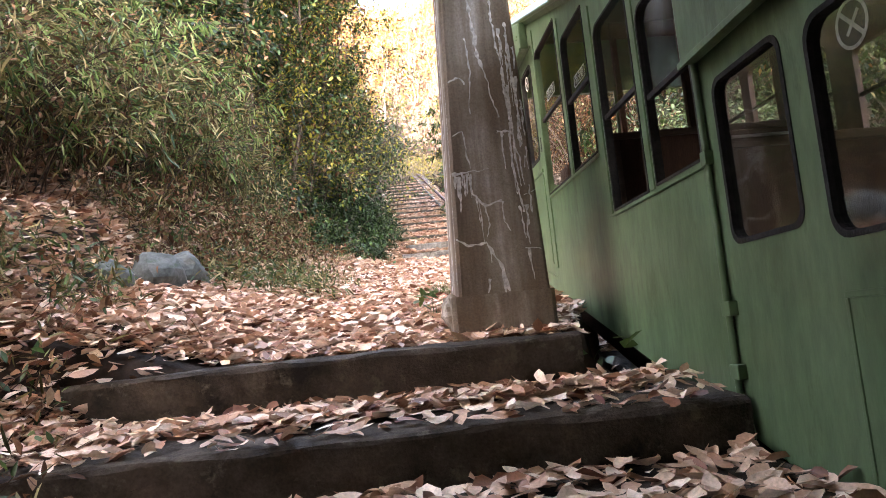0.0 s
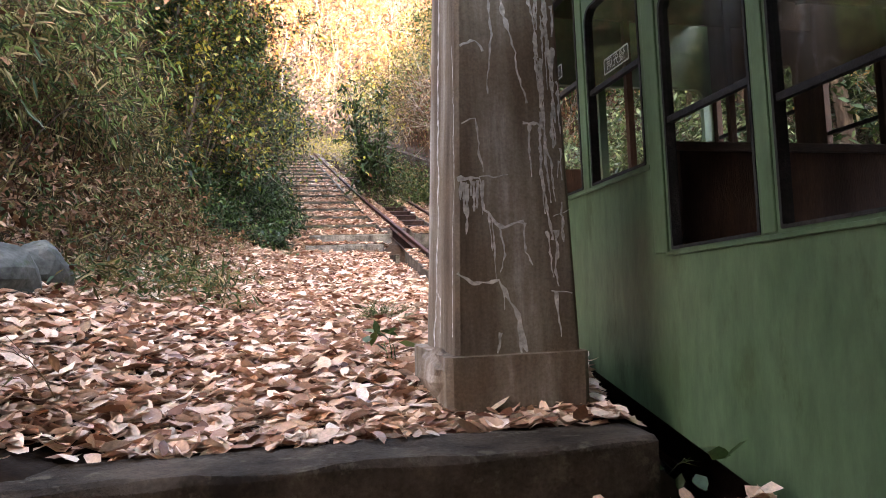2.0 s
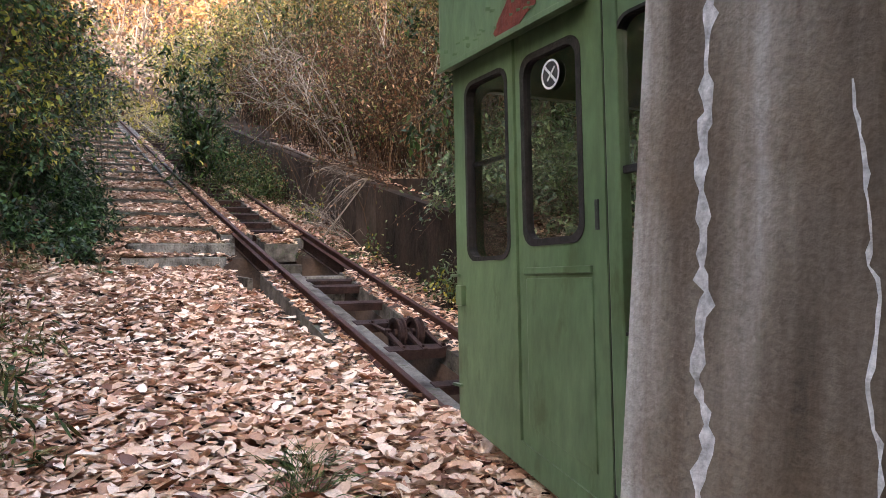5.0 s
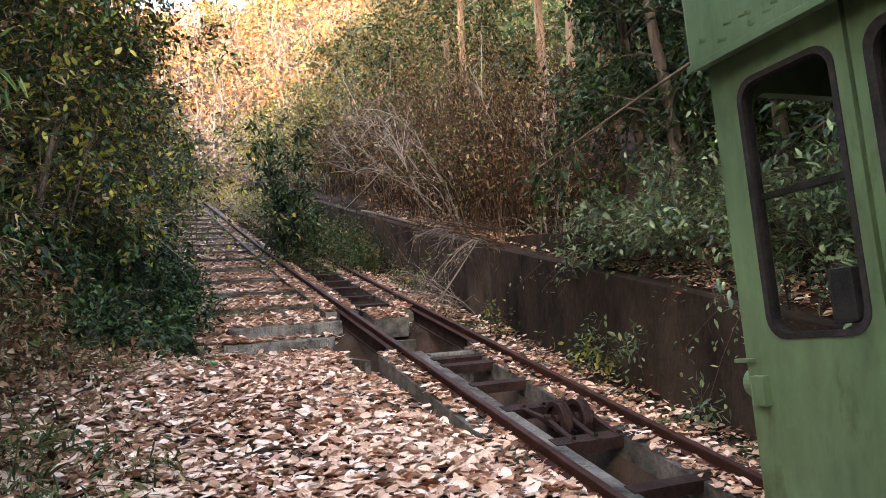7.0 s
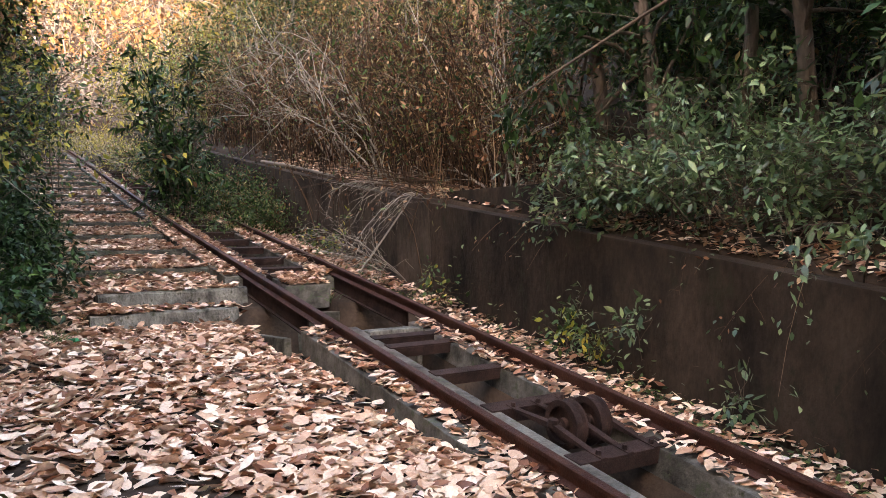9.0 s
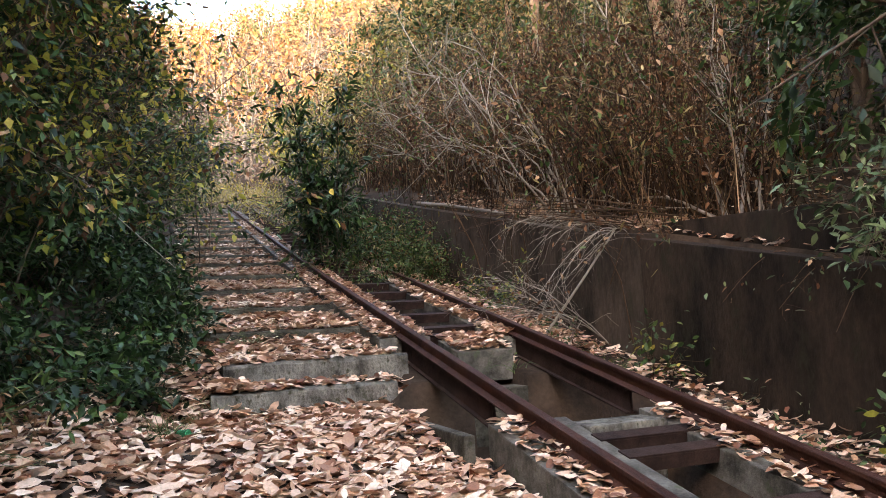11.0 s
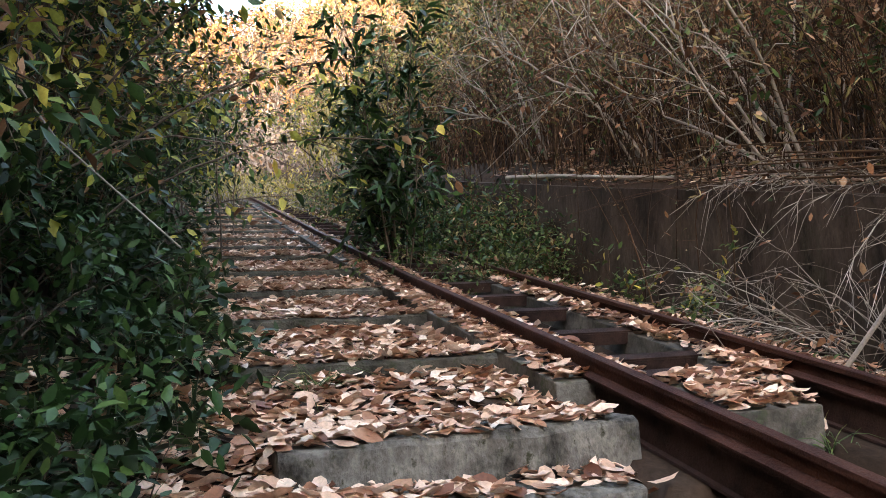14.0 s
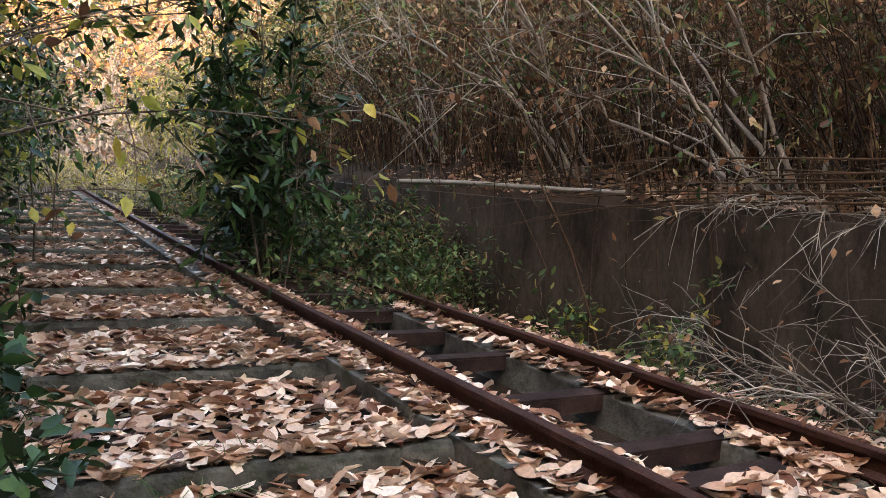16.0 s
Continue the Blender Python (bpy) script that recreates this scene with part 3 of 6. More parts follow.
def window_parts(win, x, radii=0.06, bar=None, rim=M["rubber"], rim_w=0.03, out=0.006, glass=True):
    inner = round_rect(win[0] + rim_w, win[1] - rim_w, win[2] + rim_w, win[3] - rim_w, max(0.01, radii - rim_w * 0.5) if not isinstance(radii, tuple) else tuple(max(0.01, r - rim_w * 0.5) for r in radii))
    w = part("window", frame_bm(round_rect(*win, radii), inner, "x", x - out, x + 0.05), rim, car, "dark weathered window frame")
    if bar is not None:
        part("sash_bar", box_bm(x + 0.005, x + 0.035, win[0] + 0.01, win[1] - 0.01, bar - 0.017, bar + 0.017, 0.004), rim, w)
    if glass:
        pane = mesh_object("pane", [(x + 0.02, a, b) for a, b in ((win[0], bar or win[2]), (win[1], bar or win[2]), (win[1], win[3]), (win[0], win[3]))], [(0, 1, 2, 3)], M["glass"], w, "dusty window glass")
        pane.visible_shadow = False
    return w


# each bay: from, to, opening, sash bar, corner radii (low rear, low front, high front, high rear)
BAYS = [
    (2.32, FRONT, (2.37, 2.84, 0.86, 1.92), None, 0.09),
    (0.57, 1.56, (0.64, 1.50, 0.50, 1.90), 1.22, (0.01, 0.01, 0.10, 0.01)),
    (-0.28, 0.57, (-0.19, 0.50, 0.50, 1.64), 1.09, (0.01, 0.01, 0.10, 0.01)),
    (-1.17, -0.34, (-1.11, -0.40, 0.02, 1.36), 0.69, (0.01, 0.01, 0.10, 0.01)),
    (-1.97, -1.17, (-1.91, -1.24, 0.03, 1.12), 0.565, (0.01, 0.01, 0.10, 0.01)),
    (-2.82, -2.02, (-2.73, -2.10, -0.43, 0.37), None, 0.08),
    (-3.75, -2.82, (-3.62, -2.89, -0.51, 0.33), None, 0.10),
    (REAR, -3.75, (-5.2, -4.1, -1.2, -0.35), -0.8, 0.05),
]
for u0, u1, win, bar, rad in BAYS:
    bay_panel(u0, u1, win, SIDE_L, SIDE_L + 0.055, M["green_paint"], radii=rad)
    window_parts(win, SIDE_L, rad, bar, rim_w=0.024 if rad in (0.09, 0.08, 0.10) else 0.016)
for u0, u1 in ((-0.34, -0.28), (-2.02, -1.97)):
    part("side_panel", prism_bm([(u0, car_low(u0)), (u1, car_low(u1)), (u1, car_high(u1)), (u0, car_high(u0))], "x", SIDE_L, SIDE_L + 0.055), M["green_paint"], car)
# far side, seen through the windows from within
for u0, u1, win in ((2.32, FRONT, (2.40, 2.85, 0.95, 1.85)), (1.50, 2.32, (1.72, 2.22, 0.95, 1.80)), (0.60, 1.50, (0.80, 1.36, 0.62, 1.55)), (-0.30, 0.60, (-0.15, 0.45, 0.55, 1.35)),
                    (-1.15, -0.30, (-1.02, -0.45, 0.35, 1.02)), (-1.97, -1.15, (-1.85, -1.28, 0.2, 0.85)), (-2.85, -1.97, (-2.72, -2.15, -0.12, 0.42)), (-3.75, -2.85, (-3.6, -3.0, -0.25, 0.35)), (REAR, -3.75, (-5.2, -4.1, -1.1, -0.4))):
    bay_panel(u0, u1, win, SIDE_R - 0.055, SIDE_R, M["interior"], radii=0.07)
    part("sash_bar", box_bm(SIDE_R - 0.05, SIDE_R - 0.02, win[0], win[1], (win[2] + win[3]) / 2 - 0.015, (win[2] + win[3]) / 2 + 0.015), M["rubber"], car)

# front door leaf with its own window, set into the opening
door = part("door", frame_bm([(u, (car_low(u) + 0.12) if w < 0.5 else 2.04) for u, w in round_rect(1.60, 2.31, 0, 1, 0.0005)], round_rect(1.75, 2.26, 0.92, 1.92, 0.09), "x", SIDE_L + 0.012, SIDE_L + 0.05), M["green_paint"], car, "pale green door with a rounded window")
dw = part("window_seal", frame_bm(round_rect(1.75, 2.26, 0.92, 1.92, 0.09), round_rect(1.785, 2.225, 0.955, 1.885, 0.08), "x", SIDE_L + 0.006, SIDE_L + 0.05), M["rubber"], door, "black rubber window seal")
pane = mesh_object("pane", [(SIDE_L + 0.03, a, b) for a, b in ((1.76, 0.93), (2.25, 0.93), (2.25, 1.91), (1.76, 1.91))], [(0, 1, 2, 3)], M["glass"], door, "dusty window glass")
pane.visible_shadow = False
part("door_ledge", box_bm(SIDE_L - 0.004, SIDE_L + 0.03, 1.70, 2.25, 0.775, 0.81, 0.006), M["green_paint"], door)
part("lower_panel", prism_bm([(1.70, car_low(1.70) + 0.25), (2.24, car_low(2.24) + 0.25), (2.24, 0.755), (1.70, 0.755)], "x", SIDE_L + 0.004, SIDE_L + 0.03, 0.006), M["green_paint"], door)
part("door_slot", box_bm(SIDE_L + 0.004, SIDE_L + 0.03, 1.645, 1.67, 0.97, 1.11, 0.004), M["black_paint"], door, "dark recessed door handle")
part("door_gap", prism_bm([(1.56, car_low(1.56) + 0.1), (1.61, car_low(1.61) + 0.1), (1.61, 2.06), (1.56, 2.06)], "x", SIDE_L + 0.02, SIDE_L + 0.06), M["rubber"], car)
part("side_panel", prism_bm([(1.56, 2.045), (2.32, 2.045), (2.32, car_high(2.32)), (1.56, car_high(1.56))], "x", SIDE_L, SIDE_L + 0.055), M["green_paint"], car)
part("door_post", prism_bm([(1.47, -0.2), (1.56, -0.2), (1.56, 2.16), (1.47, 2.14)], "x", SIDE_L - 0.012, SIDE_L + 0.05, 0.008), M["green_paint"], car)
part("side_panel", prism_bm([(1.56, car_low(1.56)), (2.32, car_low(2.32)), (2.32, car_low(2.32) + 0.14), (1.56, car_low(1.56) + 0.14)], "x", SIDE_L, SIDE_L + 0.055), M["green_paint"], car)


def ring_sign(u, w, r, x, parent):
    n = 24
    pts = [(math.cos(2 * math.pi * i / n), math.sin(2 * math.pi * i / n)) for i in range(n)]
    disc = part("sign_disc", prism_bm([(u + r * a, w + r * b) for a, b in pts], "x", x, x + 0.003), M["black_paint"], parent, "round dark no-smoking sign")
    part("sign_ring", frame_bm([(u + r * a, w + r * b) for a, b in pts], [(u + 0.86 * r * a, w + 0.86 * r * b) for a, b in pts], "x", x - 0.003, x - 0.0005), M["white_paint"], disc)
    d, c = 0.06 * r, 0.66 * r
    part("sign_bar", prism_bm([(u - c - d, w - c + d), (u - c + d, w - c - d), (u + c + d, w + c - d), (u + c - d, w + c + d)], "x", x - 0.003, x - 0.0005), M["white_paint"], disc)
    part("sign_mark", prism_bm([(u - c * 0.8, w + c * 0.55), (u - c * 0.65, w + c * 0.7), (u + c * 0.6, w - c * 0.5), (u + c * 0.45, w - c * 0.65)], "x", x - 0.003, x - 0.0005), M["white_paint"], disc)


ring_sign(1.99, 1.77, 0.075, SIDE_L + 0.012, door)
ring_sign(-3.12, 0.22, 0.09, SIDE_L + 0.04, car)

# visors over the doors, gutters, roof
for a, b, lo in ((1.66, FRONT + 0.03, 2.03), (-3.75, -1.97, 0.50)):
    hi_a, hi_b = car_high(a) - 0.02, car_high(b) - 0.02
    lo_a = lo
    v = part("visor", prism_bm([(a, lo_a), (b, lo), (b, hi_b), (a, hi_a)], "x", SIDE_L - 0.085, SIDE_L - 0.004, 0.018), M["green_paint"], car, "chipped green visor band over the door")
    part("visor_lip", prism_bm([(a, lo_a - 0.02), (b, lo - 0.02), (b, lo + 0.012), (a, lo_a + 0.012)], "x", SIDE_L - 0.10, SIDE_L - 0.083, 0.003), M["green_paint"], v)
patch = [(0.0, 0.0), (0.05, 0.055), (0.11, 0.10), (0.16, 0.155), (0.21, 0.16), (0.215, 0.115), (0.26, 0.10), (0.31, 0.115), (0.37, 0.10), (0.36, 0.03), (0.29, 0.012), (0.20, -0.03), (0.10, -0.045), (0.03, -0.03)]
part("bare_patch", prism_bm([(2.36 - a * 1.1, 2.07 + b * 1.15) for a, b in patch], "x", SIDE_L - 0.088, SIDE_L - 0.0845), M["red_primer"], car, "dark red primer where the paint has peeled")
for k in range(26):
    u = rng.uniform(1.74, 2.92)
    w = 2.07 + rng.uniform(0.0, 0.06) + (0.1 if u < 2.4 else 0.0) * rng.random()
    du, dw_ = rng.uniform(0.015, 0.05), rng.uniform(0.006, 0.018)
    mesh_object("paint_flake", [(SIDE_L - 0.0855, u, w), (SIDE_L - 0.092, u + du, w + dw_ * 0.3), (SIDE_L - 0.097, u + du * 0.7, w + dw_ * 1.4), (SIDE_L - 0.0855, u - du * 0.2, w + dw_)], [(0, 1, 2, 3)], M["green_paint"], car)
roof_u = [REAR - 0.05, -3.0, 0.0, FRONT + 0.06]
v, f, nseg = [], [], 12
for u in roof_u:
    for i in range(nseg + 1):
        a = math.pi * i / nseg
        v.append((3.02 - 1.24 * math.cos(a), u, car_high(u) + 0.26 * math.sin(a) ** 0.7))
    for i in range(nseg, -1, -1):
        a = math.pi * i / nseg
        v.append((3.02 - 1.19 * math.cos(a), u, car_high(u) - 0.06 + 0.26 * math.sin(a) ** 0.7))
n = 2 * (nseg + 1)
for k in range(len(roof_u) - 1):
    f += [(k * n + i, k * n + (i + 1) % n, (k + 1) * n + (i + 1) % n, (k + 1) * n + i) for i in range(n)]
for k in (0, len(roof_u) - 1):
    f += [(k * n + i, k * n + i + 1, k * n + n - 2 - i, k * n + n - 1 - i) for i in range(nseg)]
mesh_object("roof", v, f, M["green_paint"], car, "faded green curved roof", smooth=False)
v, f = tube_arrays(np.array([[(SIDE_L - 0.055, REAR, car_high(REAR)), (SIDE_L - 0.055, 0, car_high(0)), (SIDE_L - 0.055, FRONT + 0.05, car_high(FRONT) + 0.01)]]), 0.025, 0.025, 8)
quick_mesh("gutter", v, f, M["green_paint"], car)
# front end with its window openings, rear end
front_out = round_rect(SIDE_L + 0.002, SIDE_R - 0.002, -0.06, 2.68, 0.04)
part("front_end", frame_bm(front_out, round_rect(SIDE_L + 0.16, SIDE_R - 0.16, 0.86, 1.92, 0.10), "y", FRONT - 0.05, FRONT + 0.012), M["green_paint"], car)
part("front_post", box_bm(3.08, 3.16, FRONT - 0.04, FRONT, 0.8, 1.95), M["green_paint"], car)
part("rear_end", box_bm(SIDE_L, SIDE_R, REAR - 0.05, REAR, car_low(REAR), car_high(REAR)), M["green_paint"], car)
# small window mullion with dark sash at the front, and corner fittings
part("sash_bar", box_bm(SIDE_L + 0.03, SIDE_L + 0.05, 2.38, 2.83, 1.42, 1.445), M["rubber"], car)
part("lamp_bracket", box_bm(SIDE_L - 0.035, SIDE_L, 2.87, 2.94, 0.60, 0.72, 0.006), M["green_paint"], car, "small green bracket box")
for w in (0.78, 0.12):
    part("hook", box_bm(SIDE_L - 0.02, SIDE_L + 0.01, 2.93, 3.03, w - 0.008, w + 0.008, 0.003), M["green_paint"], car)
lamp = tagged(new("tail_lamp"), "", "")
lamp.parent = car
lamp["label"] = "round red tail lamp on the front corner"
bm = bmesh.new()
bmesh.ops.create_cone(bm, cap_ends=True, segments=20, radius1=0.06, radius2=0.055, depth=0.07, matrix=Matrix.Translation((SIDE_L + 0.09, FRONT + 0.045, 0.68)) @ pose(0, 0, 0, 90))
part("housing", bm, M["green_paint"], lamp)
bm = bmesh.new()
bmesh.ops.create_uvsphere(bm, u_segments=16, v_segments=8, radius=0.05, matrix=Matrix.Translation((SIDE_L + 0.09, FRONT + 0.075, 0.68)) @ Matrix.Diagonal((1, 0.6, 1, 1)))
part("lens", bm, M["red_lens"], lamp, "faded red lamp lens")
# drain pipe with clips behind the middle windows
v, f = tube_arrays(np.array([[(SIDE_L - 0.02, -1.985, z) for z in (0.95, 0.3, -0.4, -1.35)]]), 0.019, 0.019, 8)
pipe = quick_mesh("pipe", v, f, M["green_paint"], car, "green drain pipe down the car side", smooth=True)
for w in (-0.72, -1.02, -1.30, 0.02):
    part("clip", box_bm(SIDE_L - 0.045, SIDE_L, -2.05 if w < -0.6 else -2.02, -1.96, w - 0.035, w + 0.035, 0.006), M["green_paint"], pipe)
# seams and sill strips on the side
for u0, u1, w in ((-0.24, 1.46, 0.49), (-1.95, -0.36, 0.012)):
    part("sill_strip", box_bm(SIDE_L - 0.014, SIDE_L + 0.02, u0, u1, w - 0.022, w, 0.004), M["green_paint"], car)
for u, lo, hi in ((0.57, 0.49, 1.85), (-1.175, 0.02, 1.25)):
    part("post_cap", box_bm(SIDE_L - 0.01, SIDE_L + 0.02, u - 0.04, u + 0.04, lo, hi, 0.006), M["green_paint"], car)
part("post_cap", box_bm(SIDE_L - 0.012, SIDE_L + 0.02, -0.37, -0.24, 0.01, 1.55, 0.006), M["green_paint"], car)
part("panel_seam", box_bm(SIDE_L - 0.006, SIDE_L + 0.02, -3.70, -2.90, -0.72, -0.695, 0.003), M["green_paint"], car)
part("panel_seam", box_bm(SIDE_L - 0.006, SIDE_L + 0.02, -2.92, -2.9, -1.5, -0.72, 0.003), M["green_paint"], car)
# floors, benches, posts and lining inside
for u0, u1, w in ((0.0, FRONT - 0.06, 0.05), (-2.0, 0.0, -0.45), (REAR, -2.0, -1.0)):
    part("floor", prism_bm([(u0, max(w - 0.05, car_low(u0))), (u1, w - 0.05), (u1, w), (u0, w)], "x", SIDE_L + 0.06, SIDE_R - 0.06), M["interior"], car)
for u, w in ((0.0, 0.05), (-2.0, -0.45)):
    part("floor_riser", box_bm(SIDE_L + 0.06, SIDE_R - 0.06, u - 0.03, u, w - 0.5, w), M["interior"], car)
for u, w, d in ((1.30, 0.05, -1), (0.15, 0.05, 1), (-0.25, -0.45, -1), (-1.75, -0.45, 1), (-2.2, -1.0, -1), (-3.8, -1.0, 1)):
    bench = new("bench")
    bench.parent = car
    bench["label"] = "worn brown wooden bench"
    part("seat", box_bm(SIDE_L + 0.12, SIDE_R - 0.75, min(u, u + d * 0.42), max(u, u + d * 0.42), w + 0.38, w + 0.44, 0.015), M["interior"], bench)
    part("bench_leg", box_bm(SIDE_L + 0.2, SIDE_L + 0.26, u + d * 0.3 - 0.02, u + d * 0.3 + 0.02, w, w + 0.38), M["interior"], bench)
# cross partitions: a framed brown board between the compartments
for u, low, top in ((-2.0, -1.0, 0.10), (-0.3, -0.45, 0.60)):
    wall_board = part("partition", box_bm(SIDE_L + 0.07, SIDE_R - 0.9, u - 0.012, u + 0.012, low, top - 0.03), M["interior"], car, "dark brown wooden partition board")
    for a, b, c, e in ((SIDE_L + 0.065, SIDE_R - 0.9, top - 0.05, top), (SIDE_L + 0.065, SIDE_R - 0.9, top - 0.62, top - 0.55), (SIDE_L + 0.065, SIDE_L + 0.12, top - 0.55, top - 0.05), (SIDE_R - 0.96, SIDE_R - 0.9, top - 0.55, top - 0.05)):
        part("partition_rail", box_bm(a, b, u - 0.03, u + 0.02, c, e, 0.006), M["wood_trim"], wall_board)
part("rail_cap", box_bm(SIDE_L + 0.1, SIDE_L + 0.42, -2.035, -1.985, 0.101, 0.113, 0.003), M["white_paint"], car, "pale strip on the partition top")
for u, x in ((1.42, 2.6), (-0.1, 2.6), (-2.0, 3.3), (-0.1, 3.5), (1.42, 3.5)):
    part("upright", box_bm(x, x + 0.05, u, u + 0.05, car_low(u) + 0.6, car_high(u)), M["interior"], car)
for u in (1.44, -0.08, -2.0):
    part("header_board", box_bm(SIDE_L + 0.06, SIDE_R - 0.06, u, u + 0.03, car_high(u) - 0.28, car_high(u)), M["interior"], car)
part("control_box", box_bm(2.3, 2.75, 2.5, 2.85, 0.05, 1.0, 0.02), M["interior"], car, "driver's control box")
part("meter", box_bm(2.05, 2.16, 2.60, 2.72, 0.9, 1.12, 0.02), M["black_paint"], car, "dark driver's instrument")
# plaques inside the glass, seen from behind
curve = bpy.data.curves.new("writing", "FONT")
curve.body, curve.size, curve.align_x, curve.align_y = "\u512a\u5148\u5e2d", 0.082, "CENTER", "CENTER"
text = new("writing_curve", curve)
bpy.context.view_layer.update()
letters = bpy.data.meshes.new_from_object(text.evaluated_get(bpy.context.evaluated_depsgraph_get()))
bpy.data.objects.remove(text)
letters.materials.clear()
letters.materials.append(M["white_paint"])
for u, w in ((0.15, 1.20), (1.12, 1.40)):
    plaque = part("plaque", box_bm(SIDE_L + 0.03, SIDE_L + 0.036, u - 0.16, u + 0.16, w - 0.048, w + 0.048, 0.002), M["black_paint"], car, "dark plaque with white writing seen in reverse")
    part("plaque_edge", frame_bm(round_rect(u - 0.16, u + 0.16, w - 0.048, w + 0.048, 0.01), round_rect(u - 0.153, u + 0.153, w - 0.041, w + 0.041, 0.01), "x", SIDE_L + 0.027, SIDE_L + 0.0295), M["white_paint"], plaque)
    writing = new("writing", letters)
    writing.parent = plaque
    writing.matrix_local = Matrix(((0, 0, 1, SIDE_L + 0.026), (1, 0, 0, u), (0, 1, 0, w), (0, 0, 0, 1)))
# wheels and underframe
for u in (1.9, -1.6, -4.2):
    for x in (LEFT_RAIL + 0.2, RIGHT_RAIL + 0.2):
        zc = -2.01 + 0.249 * (u + 1.6)
        bm = bmesh.new()
        bmesh.ops.create_cone(bm, cap_ends=True, segments=24, radius1=0.3, radius2=0.28, depth=0.12, matrix=Matrix.Translation((x, u, zc + 0.35)) @ pose(0, 0, 0, 0, 90, 0))
        part("wheel", bm, M["rust"], car)
# Hangs about 0.45 below the body, deepened to keep the gap dark.
part("underframe", prism_bm([(REAR + 0.2, car_low(REAR) - 0.42), (FRONT - 0.3, car_low(FRONT) - 0.45), (FRONT - 0.3, car_low(FRONT) + 0.05), (REAR + 0.2, car_low(REAR) + 0.16)], "x", 2.12, 3.85), M["rust"], car, "rusty dark steel underframe, deepened to darken the gap below")

# ---- sleepers and rope roller ----


def sleeper(y, x0=2.74, x1=3.5, h=0.10, w=0.13, end=M["rust"]):
    s = tagged(new("sleeper"), "rusty dark steel channel across the track pit", "sleeper", "track sleepers")
    s.matrix_world = Matrix.Translation((0, y, rail_z(y) - 0.13)) @ pose(0, 0, 0, 12.1)
    part("flange", box_bm(x0, x1, -w / 2, w / 2, -0.014, 0, 0.003), M["rust"], s)
    part("web", box_bm(x0, x1, -w / 2, -w / 2 + 0.014, -h, -0.015), M["rust"], s)
    part("web", box_bm(x0, x1, w / 2 - 0.014, w / 2, -h, -0.015), M["rust"], s)
    part("end_plate", box_bm(x1 + 0.001, x1 + 0.008, -w / 2, w / 2, -h, 0), end, s)
    return s


for y in (10.2, 11.15, 13.95, 14.77, 15.08, 18.32, 18.7, 19.5, 20.45, 21.25, 22.15, *np.arange(23.0, 40.0, 0.85)):
    sleeper(float(y), end=M["orange_rust"] if abs(y - 13.95) < 0.1 else M["rust"])
roller = tagged(new("rope_roller"), "rusty cable guide roller with two spoked wheels in an iron frame", "cable roller")
RY = 12.6
roller.matrix_world = Matrix.Translation((0, RY, rail_z(RY) - 0.13)) @ pose(0, 0, 0, 12.1)


def wheel_bm(x, r, width):
    """A dished wheel: flanged rim, web and hub turned about the axle."""
    prof = [(0.02, -0.05), (0.05, -0.05), (0.05, -0.012), (r - 0.045, -0.012), (r - 0.045, -width / 2), (r, -width / 2), (r, -width / 2 + 0.015), (r - 0.018, -width * 0.2),
            (r - 0.018, width * 0.2), (r, width / 2 - 0.015), (r, width / 2), (r - 0.045, width / 2), (r - 0.045, 0.012), (0.05, 0.012), (0.05, 0.05), (0.02, 0.05)]
    bm, n, rows = bmesh.new(), 28, []
    for i in range(n):
        a = 2 * math.pi * i / n
        rows.append([bm.verts.new((x + h, q * math.cos(a), 0.02 + q * math.sin(a))) for q, h in prof])
    for i in range(n):
        p, q = rows[i], rows[(i + 1) % n]
        for k in range(len(prof)):
            j = (k + 1) % len(prof)
            bm.faces.new((p[k], q[k], q[j], p[j]))
    return bm


for x in (3.02, 3.24):
    wh = part("wheel", wheel_bm(x, 0.175, 0.10), M["rust"], roller, "flanged rusty wheel")
v, f = tube_arrays(np.array([[(2.86, 0, 0.02), (3.1, 0, 0.02), (3.42, 0, 0.02)]]), 0.018, 0.018, 8)
quick_mesh("axle", v, f, M["rust"], roller)
for y0, y1 in ((-0.52, -0.36), (0.44, 0.60)):
    part("cross_bar", box_bm(2.70, 3.50, y0, y1, -0.02, 0.0, 0.003), M["rust"], roller)
    part("cross_web", box_bm(2.70, 3.50, y0, y0 + 0.014, -0.11, -0.02), M["rust"], roller)
for x in (2.90, 3.13, 3.37):
    for s in (-1, 1):
        part("bracket", prism_bm([(0, 0.045), (s * 0.06, 0.045), (s * 0.40, 0.008), (s * 0.52, 0.008), (s * 0.52, -0.004), (s * 0.38, -0.004), (0, 0.0)], "x", x - 0.025, x + 0.025), M["rust"], roller)
        bm = bmesh.new()
        bmesh.ops.create_cone(bm, cap_ends=True, segments=6, radius1=0.02, radius2=0.018, depth=0.03, matrix=Matrix.Translation((x, s * 0.46, 0.022)))
        part("bolt", bm, M["rust"], roller)
    bm = bmesh.new()
    bmesh.ops.create_cone(bm, cap_ends=True, segments=8, radius1=0.045, radius2=0.035, depth=0.05, matrix=Matrix.Translation((x, 0, 0.05)))
    part("bearing", bm, M["rust"], roller)

# lime streaks and cracks on the pillar's faces
def face_xy(side, q, z):
    """A point on the shaft's front or left face, q across it from 0 to 1 at height z."""
    k = 0.033 * (z - 1.5)
    if side == "front":
        return (0.53 + k + q * (0.625 - 2 * k), 5.37 + k - 0.002, z)
    return (0.53 + k - 0.002, 6.02 - k - q * (0.65 - 2 * k), z)


